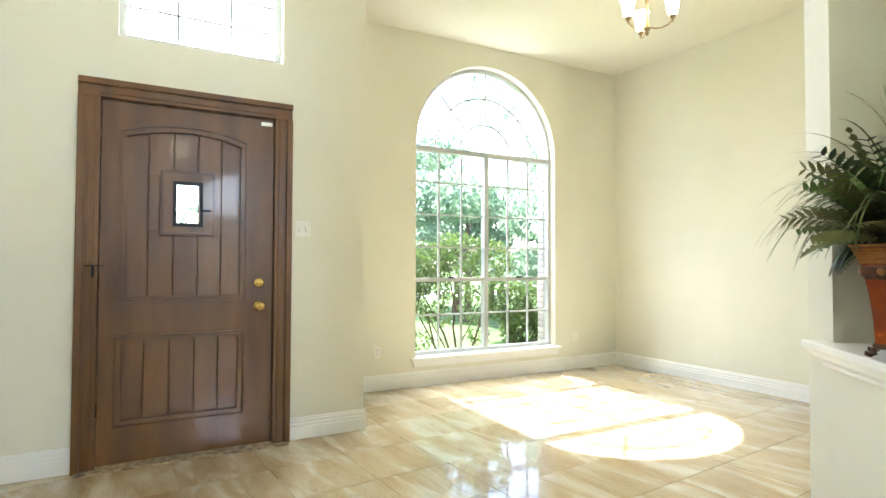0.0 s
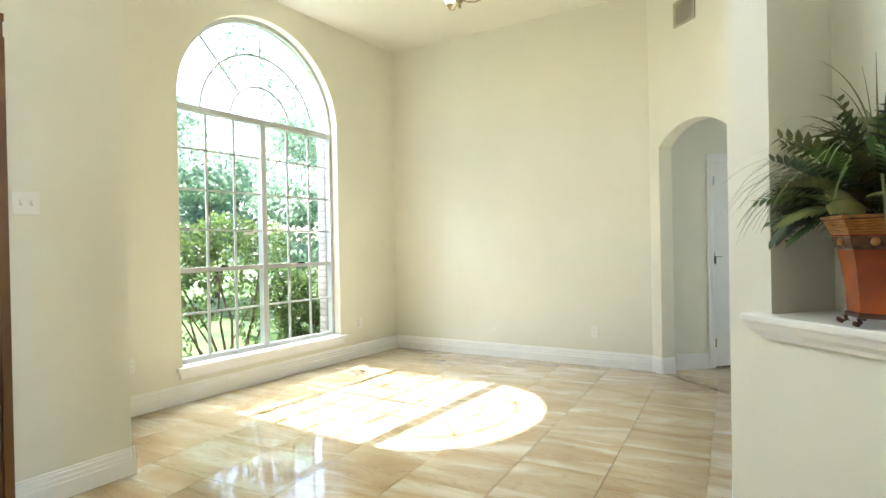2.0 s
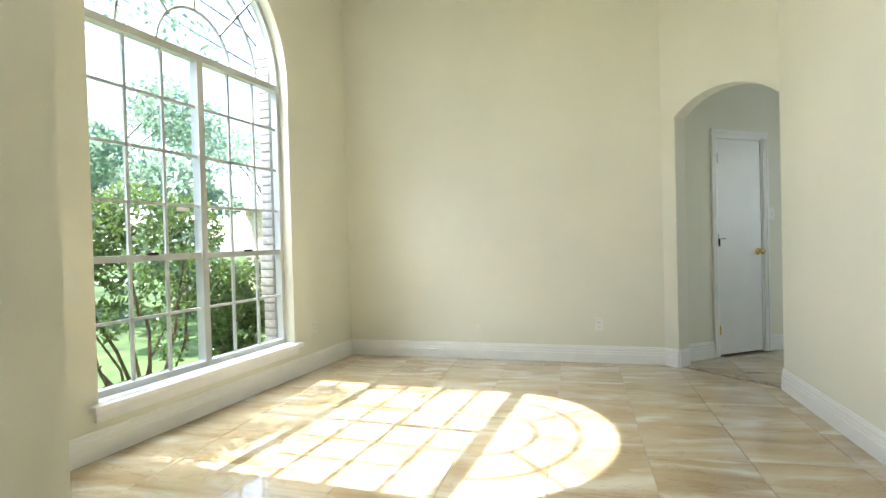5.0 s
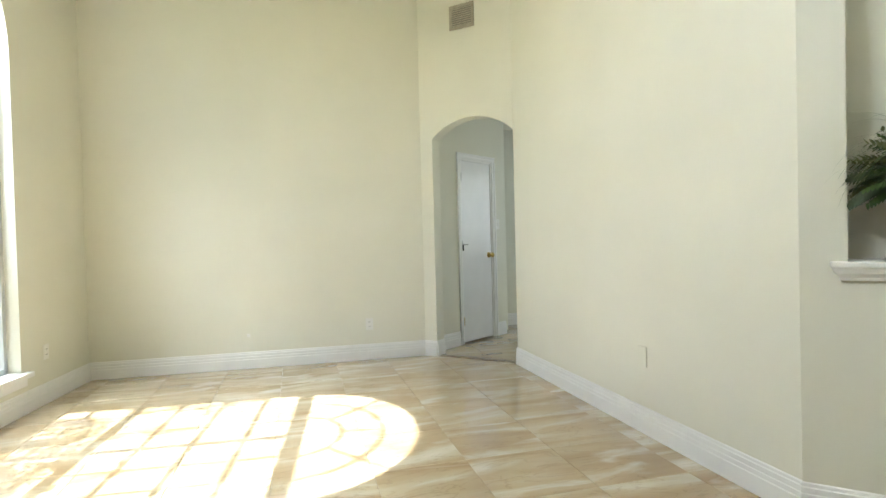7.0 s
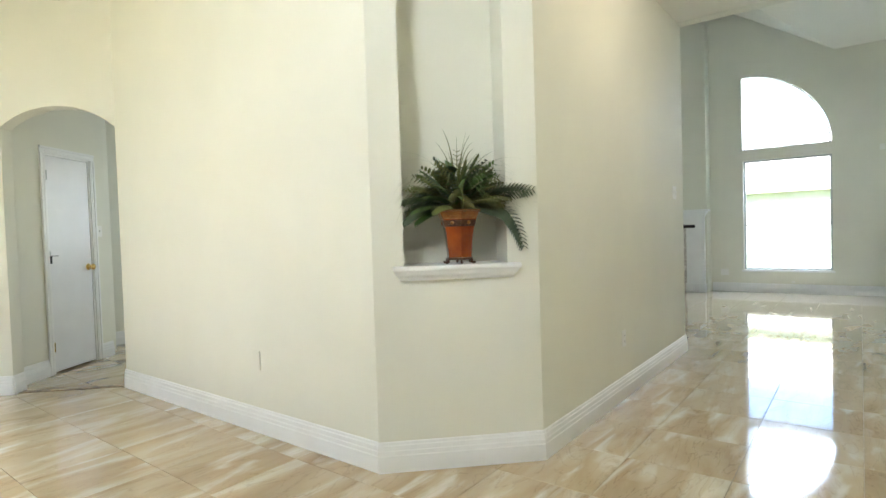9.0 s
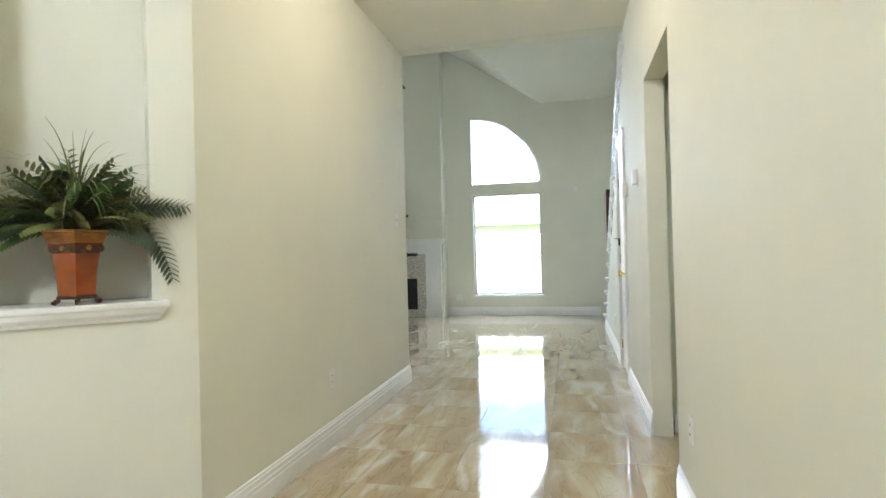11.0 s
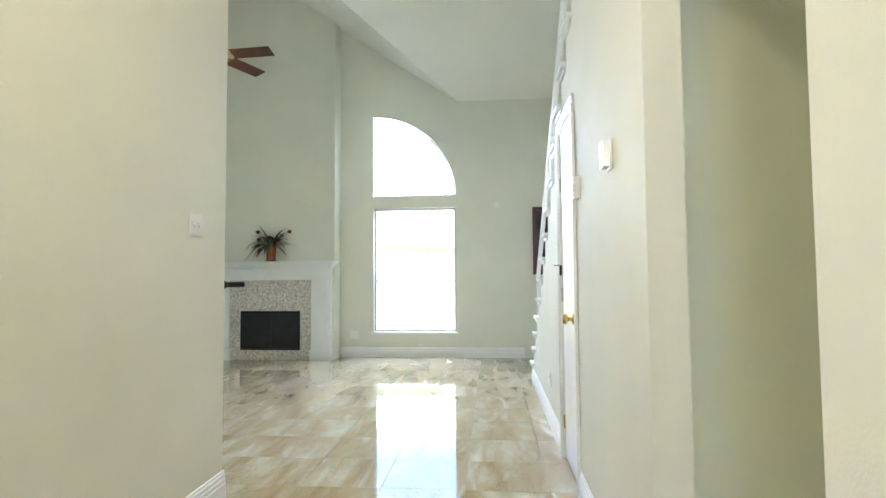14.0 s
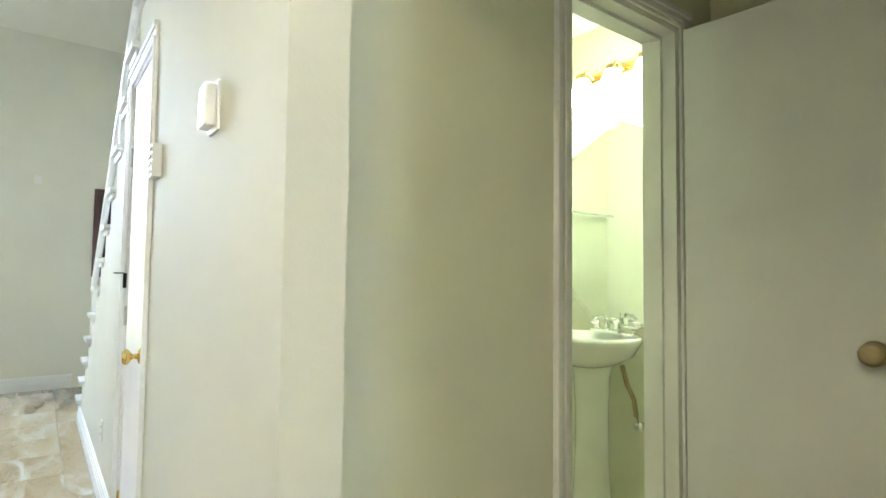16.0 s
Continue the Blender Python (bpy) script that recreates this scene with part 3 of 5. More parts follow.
pane(w3, [(4.03, 2.5), (5.24, 2.5)] + [(4.03 + 1.21 * math.cos(a), 2.5 + 1.2 * math.sin(a)) for a in (math.pi / 2 * i / 12 for i in range(1, 13))], 0.01)
ob = finish("trim_living_sill", boxes((3.97, 5.305, -0.03, -0.001, 0.355, 0.387), bevel=0.004), WHITE)
ob.matrix_world = frame_at(6.0, -8.05, 180)
tagged(ob, "white window sill of the living room", "sill", kind="structure")


# ---- doors ----
def knob_set(parent, u, z, v, material, flip=-1, r=0.030):
    """A round knob with its rose, on a door face at v."""
    m = Matrix.Translation((u, v, z)) @ Matrix.Rotation(radians(90 if flip < 0 else -90), 4, "X")
    bm = lathe([(0.033, 0.0), (0.034, 0.004), (0.026, 0.010), (0.011, 0.014), (0.010, 0.030), (0.018, 0.036), (r, 0.046), (r + 0.001, 0.056), (r - 0.007, 0.066), (0.0, 0.068)], 24, m)
    return part("door_knob", bm, material, parent, smooth=True)


def casing(parent, u0, u1, zt, w, d, material, name="casing"):
    """Moulded architrave round an opening u0..u1 up to zt, standing d proud of the wall."""
    for a, b, z0, z1 in ((u0 - w, u0, 0.002, zt), (u1, u1 + w, 0.002, zt), (u0 - w, u1 + w, zt, zt + w)):
        bm = boxes((a, b, -d * 0.6, -0.001, z0, z1), bevel=0.003)
        if b - a < w * 1.5:
            out = a if a < u0 - w / 2 else b
            s = 1 if out == a else -1
            box(bm, out, out + s * w * 0.35, -d, -d * 0.5, z0, z1 + (w * 0.0), bevel=0.004)
            box(bm, out + s * w * 0.55, out + s * w * 0.8, -d * 0.8, -d * 0.5, z0, z1, bevel=0.003)
        else:
            box(bm, a, b, -d, -d * 0.5, z1 - w * 0.35, z1, bevel=0.004)
            box(bm, u0, u1, -d * 0.8, -d * 0.5, z0 + w * 0.2, z0 + w * 0.45, bevel=0.003)
        part(name, bm, material, parent)


def hinge(parent, u, z, v, material):
    return part("hinge", lathe([(0.007, -0.045), (0.008, -0.04), (0.008, 0.04), (0.007, 0.045)], 10, Matrix.Translation((u, v, z))), material, parent)


def hinge_stop(parent, u, z, v, s):
    """Pin door stop on a hinge: a thin arm with two rubber tips."""
    bm = tube([(u - 0.035 * s, v - 0.05, z), (u, v - 0.012, z), (u + 0.06 * s, v - 0.03, z)], -0.003, 6)
    lathe([(0.008, -0.07), (0.008, 0.0)], 10, Matrix.Translation((u, v - 0.008, z)), bm)
    return part("door_stop", bm, BLACKM, parent, "small dark metal hinge pin door stop")


fd = thing("door_1", frame_at(*D, -5) @ Matrix.Diagonal((1.05, 1, 1.025, 1)) @ Matrix.Translation((-0.65, 0, 0)) @ Matrix.Diagonal((1.045, 1, 1, 1)) @ Matrix.Translation((0.65, 0, 0)), "mahogany stained front door with plank panels and speakeasy window", "door", kind="structure")
casing(fd, -1.608, -0.650, 2.232, 0.108, 0.05, WOOD)
bm = boxes((-1.638, -1.608, 0.0, 0.15, 0.005, 2.248), (-0.650, -0.622, 0.0, 0.15, 0.005, 2.248), (-1.608, -0.650, 0.0, 0.15, 2.228, 2.248))
part("jamb", bm, WOOD, fd)
part("rebate", boxes((-1.615, -1.585, 0.070, 0.149, 0.012, 2.23), (-0.675, -0.645, 0.070, 0.149, 0.012, 2.23), (-1.585, -0.675, 0.070, 0.149, 2.20, 2.23)), WOOD, fd)
sv, sd = 0.015, 0.05   # slab face and depth
arch_hole = arch(-1.500, -0.832, 1.000, 2.035, 0.06, 16)
low_hole = rect(-1.515, -0.840, 0.245, 0.762)
part("door_leaf", slab([rect(-1.605, -0.653, 0.012, 2.226), arch_hole, low_hole], sv, sv + sd), WOOD, fd)
for k in range(5):
    a, b = -1.500 + 0.668 / 5 * k, -1.500 + 0.668 / 5 * (k + 1)
    for za, z2 in (((1.0, 1.44), (1.79, 2.09)) if k in (1, 2) else ((1.0, 2.09),)):
        part("plank", boxes((a + 0.003, b - 0.003, sv + 0.025, sv + 0.041, za, z2), bevel=0.003), WOOD, fd)
    a, b = -1.515 + 0.675 / 5 * k, -1.515 + 0.675 / 5 * (k + 1)
    part("plank", boxes((a + 0.003, b - 0.003, sv + 0.025, sv + 0.041, 0.245, 0.762), bevel=0.003), WOOD, fd)
for loop, shrink in ((arch_hole, 0.022), (low_hole, 0.022)):
    cu, cz = sum(p[0] for p in loop) / len(loop), sum(p[1] for p in loop) / len(loop)
    us, zs2 = [p[0] for p in loop], [p[1] for p in loop]
    su, sz = 1 - 2 * shrink / (max(us) - min(us)), 1 - 2 * shrink / (max(zs2) - min(zs2))
    mu, mz = (max(us) + min(us)) / 2, (max(zs2) + min(zs2)) / 2
    rings = [[(mu + (u - mu) * (1 + k * (1 - su)), mz + (z - mz) * (1 + k * (1 - sz))) for u, z in loop] for k in (1.0, 0.45, 0.05, -0.55, -1.0)]
    part("panel_moulding", slab([rings[0], rings[1]], sv - 0.013, sv + 0.012), WOOD, fd)
    part("panel_bead", slab([rings[2], rings[4]], sv - 0.006, sv + 0.012), WOOD, fd)
    part("panel_bead", slab([rings[2], rings[3]], sv - 0.011, sv - 0.0055), WOOD, fd)
part("plank", boxes((-1.363, -1.285, sv + 0.025, sv + 0.041, 1.4405, 1.7895), bevel=0.003), WOOD, fd)
sw_ = rect(-1.290, -1.018, 1.425, 1.805)
part("speakeasy_frame", slab([sw_, rect(-1.228, -1.082, 1.475, 1.745)], sv - 0.020, sv + 0.03), WOOD, fd)
part("speakeasy_trim", boxes((-1.305, -1.003, sv - 0.012, sv + 0.005, 1.805, 1.822), (-1.305, -1.003, sv - 0.012, sv + 0.005, 1.408, 1.425), (-1.305, -1.29, sv - 0.012, sv + 0.005, 1.425, 1.805), (-1.018, -1.003, sv - 0.012, sv + 0.005, 1.425, 1.805), bevel=0.003), WOODH, fd)
part("iron_rim", slab([rect(-1.238, -1.072, 1.465, 1.755), rect(-1.218, -1.092, 1.488, 1.733)], sv - 0.024, sv - 0.002), BLACKM, fd)
part("latch", tube([(-1.075, sv - 0.03, 1.575), (-1.03, sv - 0.03, 1.575)], 0.008, 8), BLACKM, fd, "black iron latch")
part("core", boxes((-1.53, -0.82, sv + 0.042, sv + 0.049, 0.25, 1.47), (-1.53, -0.82, sv + 0.042, sv + 0.049, 1.75, 2.12), (-1.53, -1.24, sv + 0.042, sv + 0.049, 1.47, 1.75), (-1.072, -0.82, sv + 0.042, sv + 0.049, 1.47, 1.75)), WOOD, fd)
pane(fd, rect(-1.222, -1.086, 1.48, 1.74), sv + 0.01)
knob_set(fd, -0.735, 0.942, sv, BRASS)
part("deadbolt", lathe([(0.032, 0.0), (0.032, 0.012), (0.027, 0.018), (0.0, 0.02)], 24, Matrix.Translation((-0.738, sv, 1.100)) @ Matrix.Rotation(radians(90), 4, "X")), BRASS, fd, "polished brass deadbolt", smooth=True)
part("deadbolt_turn", boxes((-0.755, -0.721, sv - 0.034, sv - 0.018, 1.094, 1.106), bevel=0.004), BRASS, fd)
for z in (0.35, 1.12, 1.95):
    hinge(fd, -1.612, z, sv - 0.008, BLACKM)
hinge_stop(fd, -1.632, 1.215, -0.048, 1)
part("alarm_sensor", boxes((-0.735, -0.665, sv - 0.016, sv, 2.180, 2.206), bevel=0.004), PLASTIC, fd, "small white magnetic alarm sensor")
part("threshold", boxes((-1.70, -0.56, -0.10, 0.15, 0.0005, 0.010), bevel=0.003), MOSAIC, fd, "mottled brown stone threshold strip")


def plain_door(name, m, label, u0, u1, zt, knob_u, knob_m, hinge_u, stop_z, s):
    d = thing(name, m, label, "door", kind="structure")
    casing(d, u0, u1, zt, 0.062, 0.02, WHITE)
    part("jamb", boxes((u0 - 0.0, u0 + 0.018, 0.0, 0.11, 0.005, zt), (u1 - 0.018, u1, 0.0, 0.11, 0.005, zt), (u0 + 0.018, u1 - 0.018, 0.0, 0.11, zt - 0.018, zt)), WHITE, d)
    part("door_leaf", boxes((u0 + 0.021, u1 - 0.021, 0.006, 0.041, 0.018, zt - 0.021), bevel=0.003), DOORW, d)
    knob_set(d, knob_u, 0.97, 0.006, knob_m)
    for z in (0.25, 1.1, 1.85):
        hinge(d, hinge_u, z, 0.002, BRASS if z < 1 else ALU)
    hinge_stop(d, hinge_u, stop_z, 0.0, s)
    return d


plain_door("door_2", frame_at(*PA, pa), "white flush passage door with a brass knob", 0.545, 1.13, 2.05, 1.06, BRASS, 0.563, 1.10, 1)
plain_door("door_3", frame_at(HX, 0, 90), "white flush cupboard door below the stairs", -3.55, -2.93, 2.21, -3.05, BRASS, -3.53, 1.30, 1)

# powder room door, open into the vestibule
d4 = thing("door_4", frame_at(HX - 0.12, -1.59, 180), "white flush powder room door standing open", "door", kind="structure")
casing(d4, 0.735, 1.315, 2.185, 0.062, 0.022, WHITE)
part("jamb", boxes((0.735, 0.753, 0.0, 0.13, 0.005, 2.185), (1.297, 1.315, 0.0, 0.13, 0.005, 2.185), (0.753, 1.297, 0.0, 0.13, 2.167, 2.185)), WHITE, d4)
part("door_stop_strip", boxes((0.753, 0.765, 0.05, 0.085, 0.005, 2.167), (1.285, 1.297, 0.05, 0.085, 0.005, 2.167), (0.765, 1.285, 0.05, 0.085, 2.155, 2.167)), WHITE, d4)
leaf = part("door_leaf", boxes((0.0, 0.035, -0.565, 0.0, 0.015, 2.165), bevel=0.003), DOORW, d4)
leaf.matrix_local = pose(1.302, -0.028, 0, 0, 0, 6)
kb = lathe([(0.033, 0.0), (0.034, 0.004), (0.026, 0.010), (0.011, 0.014), (0.010, 0.030), (0.018, 0.036), (0.031, 0.046), (0.031, 0.056), (0.02, 0.064), (0.014, 0.060), (0.0, 0.062)], 24, Matrix.Translation((0.0, -0.505, 1.11)) @ Matrix.Rotation(radians(-90), 4, "Y"))
part("door_knob", kb, ABRASS, leaf, "antique brass privacy knob", smooth=True)
for z in (0.25, 1.1, 1.85):
    hinge(d4, 1.318, z, -0.03, ALU)

# ---- wall fittings ----


def plate(m, label, w=0.072, h=0.115, kind="outlet"):
    """An outlet or switch plate on a wall face at the local origin."""
    t = thing("wall_outlet" if kind == "outlet" else "light_switch", m, label, "outlet" if kind == "outlet" else "switch", "wall plates")
    part("plate", boxes((-w / 2, w / 2, -0.006, -0.0005, -h / 2, h / 2), bevel=0.003), PLASTIC, t)
    if kind == "outlet":
        for z in (-0.02, 0.02):
            part("socket", boxes((-0.017, 0.017, -0.0085, -0.005, z - 0.014, z + 0.014), bevel=0.003), PLASTIC, t)
            part("slot", boxes((-0.008, -0.005, -0.0095, -0.008, z - 0.005, z + 0.006), (0.005, 0.008, -0.0095, -0.008, z - 0.005, z + 0.006)), SLOT, t)
    elif kind == "switch":
        n = 2 if w > 0.09 else 1
        for i in range(n):
            c = (i - (n - 1) / 2) * 0.046
            part("toggle", boxes((c - 0.005, c + 0.005, -0.018, -0.005, -0.004, 0.012), bevel=0.002), PLASTIC, t)
            part("slot", boxes((c - 0.006, c + 0.006, -0.0072, -0.006, -0.014, 0.014)), PLATEGAP, t)
    return t


def on(base, u, z):
    return base @ Matrix.Translation((u, 0, z))


plate(on(frame_at(*FAR, fa), 2.47, 0.35), "white duplex outlet low on the cream dining wall")
plate(on(frame_at(*FAR, fa), 1.34, 0.31), "small white cable plate low on the cream dining wall", 0.03, 0.03, "blank")
plate(on(frame_at(*W, -6), -0.55, 0.39), "white duplex outlet beside the tall window")
plate(on(frame_at(*W, -6), -3.10, 0.385), "white duplex outlet near the foyer corner")
plate(on(frame_at(*D, -5), -0.478, 1.51), "white double toggle switch beside the front door", 0.115, 0.115, "switch")
side_plate = plate(on(frame_at(*ARCHR, 180), 1.87, 0.45), "cream painted blank plate low on the side wall", 0.075, 0.12, "blank")
side_plate.children[0].data.materials[0] = PAINT
plate(on(frame_at(*CB, ha), 2.66, 1.50), "white double toggle switch at the hall corner", 0.115, 0.115, "switch")
plate(on(frame_at(*CB, ha), 1.25, 0.42), "white duplex outlet low on the hall wall")
plate(on(frame_at(*PA, pa), 1.24, 1.33), "white toggle switch beside the passage door", kind="switch")
plate(on(frame_at(HX, 0, 90), -4.35, 0.38), "white duplex outlet low on the stair wall")
plate(on(frame_at(HX, 0, 90), -0.30, 0.42), "white duplex outlet low on the foyer wall")
plate(on(frame_at(6.0, -8.05, 180), 3.69, 0.34), "white cable plate beside the living room window", 0.13, 0.115, "blank")
plate(on(frame_at(6.0, -8.05, 180), 4.73, 0.19), "white outlet below the living room window", 0.05, 0.03, "blank")
plate(on(frame_at(6.0, -8.05, 180), 5.91, 2.32), "small white motion detector on the living room wall", 0.07, 0.09, "blank")

th = thing("thermostat", on(frame_at(HX, 0, 90), -1.975, 1.71), "white boxy thermostat on the hall wall", "thermostat")
part("back_plate", boxes((-0.044, 0.044, -0.008, -0.0005, -0.062, 0.062), bevel=0.003), PLASTIC, th)
part("cover", boxes((-0.037, 0.037, -0.036, -0.008, -0.052, 0.052), bevel=0.006), PLASTIC, th)
ch = thing("door_chime", on(frame_at(HX, 0, 90), -2.735, 1.70), "white louvred alarm keypad beside the cupboard door", "keypad")
part("housing", boxes((-0.04, 0.04, -0.035, -0.0005, -0.06, 0.06), bevel=0.005), PLASTIC, ch)
for i in range(4):
    part("louvre", boxes((-0.034, 0.034, -0.041, -0.034, -0.045 + 0.026 * i, -0.033 + 0.026 * i), bevel=0.002), PLASTIC, ch)

vt = thing("air_vent", on(frame_at(*DIAG, da), 0.50, 3.285), "beige slatted air return grille above the arch", "air vent")
part("backing", boxes((-0.115, 0.115, -0.004, -0.0005, -0.10, 0.10)), SLOT, vt)
part("frame", slab([rect(-0.13, 0.13, -0.115, 0.115), rect(-0.105, 0.105, -0.09, 0.09)], -0.012, -0.001), VENTM, vt)
for i in range(9):
    part("slat", boxes((-0.105, 0.105, -0.011, -0.004, -0.085 + 0.02 * i, -0.076 + 0.02 * i)), VENTM, vt)

hk = thing("lever_handle", pose(1.715, -2.735, 1.19), "black lever handle at the end of the hall wall", "handle")
part("rose", lathe([(0.024, 0), (0.024, 0.008), (0.012, 0.012)], 16, Matrix.Rotation(radians(90), 4, "X")), BLACKM, hk)
part("lever", boxes((-0.100, 0.012, -0.062, -0.044, -0.016, 0.014), bevel=0.006), BLACKM, hk)
part("spindle", tube([(0, -0.01, 0), (0, -0.055, 0)], 0.009), BLACKM, hk)

# ---- chandelier ----
cl = thing("chandelier", pose(3.915, 2.588, 3.0), "brass chandelier with three lit frosted bell shades", "chandelier")
part("stem", lathe([(0.0, 0.0), (0.010, 0.008), (0.014, 0.02), (0.008, 0.035), (0.024, 0.05), (0.030, 0.065), (0.022, 0.085), (0.011, 0.10), (0.009, 0.25), (0.016, 0.27), (0.008, 0.29), (0.007, 0.66), (0.06, 0.675), (0.062, 0.70)], 20), ABRASS, cl, smooth=True)
for k in range(3):
    a = radians(120 * k + 50)
    c, s = math.cos(a), math.sin(a)
    pts = [(0.02, 0.065), (0.06, 0.045), (0.11, 0.04), (0.16, 0.055), (0.185, 0.085), (0.185, 0.105)]
    arm = part("arm", tube([(r_ * c, r_ * s, z) for r_, z in pts], 0.006, 8), ABRASS, cl)
    m = Matrix.Translation((0.185 * c, 0.185 * s, 0.10))
    part("cup", lathe([(0.006, -0.035), (0.010, -0.02), (0.022, 0.0), (0.026, 0.012), (0.0, 0.013)], 14, m), ABRASS, arm)
    part("shade", lathe([(0.024, 0.012), (0.036, 0.03), (0.042, 0.06), (0.045, 0.10), (0.056, 0.14), (0.066, 0.165), (0.063, 0.165), (0.042, 0.10), (0.039, 0.06), (0.030, 0.03), (0.0, 0.018)], 18, m), SHADE, arm, smooth=True)

# ---- planter in the niche ----
NICHE = frame_at(*CA, na)


pl = thing("planter", NICHE @ Matrix.Translation((0.444, 0.030, 1.0405)) @ pose(0, 0, 0, 0, 0, 30) @ Matrix.Diagonal((1.02, 1.02, 1.06, 1)), "burnt orange hexagonal metal planter on scrolled feet", "planter")
POT = [(0.066, 0.026), (0.067, 0.05), (0.071, 0.10), (0.078, 0.15), (0.087, 0.19), (0.099, 0.225), (0.113, 0.252)]


def pot_radius(z):
    for (r0, z0), (r1, z1) in zip(POT, POT[1:]):
        if z <= z1:
            return r0 + (r1 - r0) * (z - z0) / (z1 - z0)
    return POT[-1][0]


part("pot", lathe(POT + [(0.106, 0.252), (0.09, 0.22), (0.0, 0.215)], 6), POTM, pl)
for k in range(6):
    z = 0.218 + 0.006 * k
    part("rim_rib", lathe([(pot_radius(z) + 0.0005, z - 0.0028), (pot_radius(z) + 0.0035, z), (pot_radius(z) + 0.001, z + 0.0028)], 6), POTR, pl, "ribbed gold-brown rim")
part("rim", lathe([(0.110, 0.2525), (0.119, 0.254), (0.120, 0.259), (0.112, 0.260), (0.106, 0.253)], 6), POTR, pl, "gold-brown rolled rim")
part("scroll_band", lathe([(pot_radius(0.180) + 0.0005, 0.180), (pot_radius(0.184) + 0.003, 0.184), (pot_radius(0.208) + 0.003, 0.208), (pot_radius(0.212) + 0.0005, 0.212)], 6), POTB, pl, "dark embossed scroll band")
part("base_ring", lathe([(0.064, 0.020), (0.071, 0.022), (0.072, 0.030), (0.0665, 0.033)], 6), POTB, pl)
for k in range(6):
    a = radians(60 * k)
    c, s = math.cos(a), math.sin(a)
    part("foot", tube([(0.060 * c, 0.060 * s, 0.026), (0.070 * c, 0.070 * s, 0.019), (0.066 * c, 0.066 * s, 0.010), (0.076 * c, 0.076 * s, 0.006), (0.084 * c, 0.084 * s, 0.009), (0.082 * c, 0.082 * s, 0.014)], 0.0058, 7), POTB, pl)
    a2 = a + radians(30)
    c2, s2 = math.cos(a2), math.sin(a2)
    ap = 0.866 * pot_radius(0.196) + 0.004
    for side in (-1, 1):
        curl = [(side * (0.006 + 0.014 * t + 0.007 * math.cos(5.2 * t)), 0.196 + 0.008 * math.sin(5.2 * t)) for t in (i / 10 for i in range(11))]
        part("scroll", tube([(ap * c2 - q * s2, ap * s2 + q * c2, z) for q, z in curl], 0.0026, 5), POTB, pl)
    part("rosette", lathe([(0.010, 0.0), (0.009, 0.004), (0.004, 0.007), (0.0, 0.008)], 10, Matrix.Translation((ap * c2, ap * s2, 0.198)) @ Matrix.Rotation(a2, 4, "Z") @ Matrix.Rotation(radians(90), 4, "Y")), POTR, pl)

rng = random.Random(7)


def leaf_strip(bm, base, way, length, width, droop, n=6, fold=0.15):
    """One leaf or blade: a pointed strip that bends over."""
    way = Vector(way).normalized()
    side = way.cross(Vector((0, 0, 1)))
    side = side.normalized() if side.length > 0.05 else Vector((1, 0, 0))
    prev = None
    p, d = Vector(base), way.copy()
    for i in range(n + 1):
        t = i / n
        w = width * math.sin(math.pi * (0.12 + 0.88 * t) ** 0.8) * 0.5 + 0.0004
        up = side.cross(d) * fold * w
        row = [bm.verts.new(p - side * w + up), bm.verts.new(p), bm.verts.new(p + side * w + up)]
        if prev:
            bm.faces.new((prev[0], prev[1], row[1], row[0]))
            bm.faces.new((prev[1], prev[2], row[2], row[1]))
        prev = row
        d = (d + Vector((0, 0, -droop / n))).normalized()
        p = p + d * (length / n)


def fern_frond(bm, base, way, length, droop, leaflet=0.05, pairs=16, wide=0.3, tilt=0.0):
    """A feathered frond; tilt turns its plane about the midrib, in degrees."""
    way = Vector(way).normalized()
    p, d = Vector(base), way.copy()
    pts = []
    for i in range(pairs + 1):
        pts.append((p.copy(), d.copy()))
        d = (d + Vector((0, 0, -droop / pairs))).normalized()
        p = p + d * (length / pairs)
    tube([q for q, _ in pts], 0.0018, 4, bm, 0.4)
    for i, (q, d) in enumerate(pts[3:]):
        t = (i + 3) / pairs
        s = Matrix.Rotation(radians(tilt), 3, d) @ d.cross(Vector((0, 0, 1))).normalized()
        L = leaflet * (math.sin(math.pi * (0.12 + 0.72 * t)) + 0.2)
        for sg in (-1, 1):
            leaf_strip(bm, q, s * sg + d * 0.75, L, L * wide, 0.25, 3)


arr = thing("artificial_plant", NICHE @ Matrix.Translation((0.444, 0.030, 1.0405 + 0.200)), "bushy green artificial fern arrangement in the planter", "plant")
SPRIGS = [((1, -0.32, 0.80), 0.36, 0.8, 60), ((1, -0.40, 0.70), 0.34, 0.7, 50), ((1, -0.28, 1.0), 0.33, 1.1, 65), ((0.9, -0.40, 1.0), 0.43, 3.2, 50), ((0.95, -0.34, 0.9), 0.41, 3.0, 65),
          ((-1, -0.10, 0.75), 0.26, 0.9, -60), ((-1, -0.14, 0.80), 0.28, 1.8, -50), ((-1, -0.05, 0.65), 0.26, 1.5, -55), ((-0.9, -0.12, 1.0), 0.27, 1.3, -60)]
for way, L, dr, ti in SPRIGS:
    bm = bmesh.new()
    fern_frond(bm, (0.04 * way[0], 0.03 * way[1], 0.07), (way[0], way[1] * 0.65, way[2]), L, dr, 0.054, 19, 0.34, ti)
    part("fern_frond", bm, LEAF3, arr)
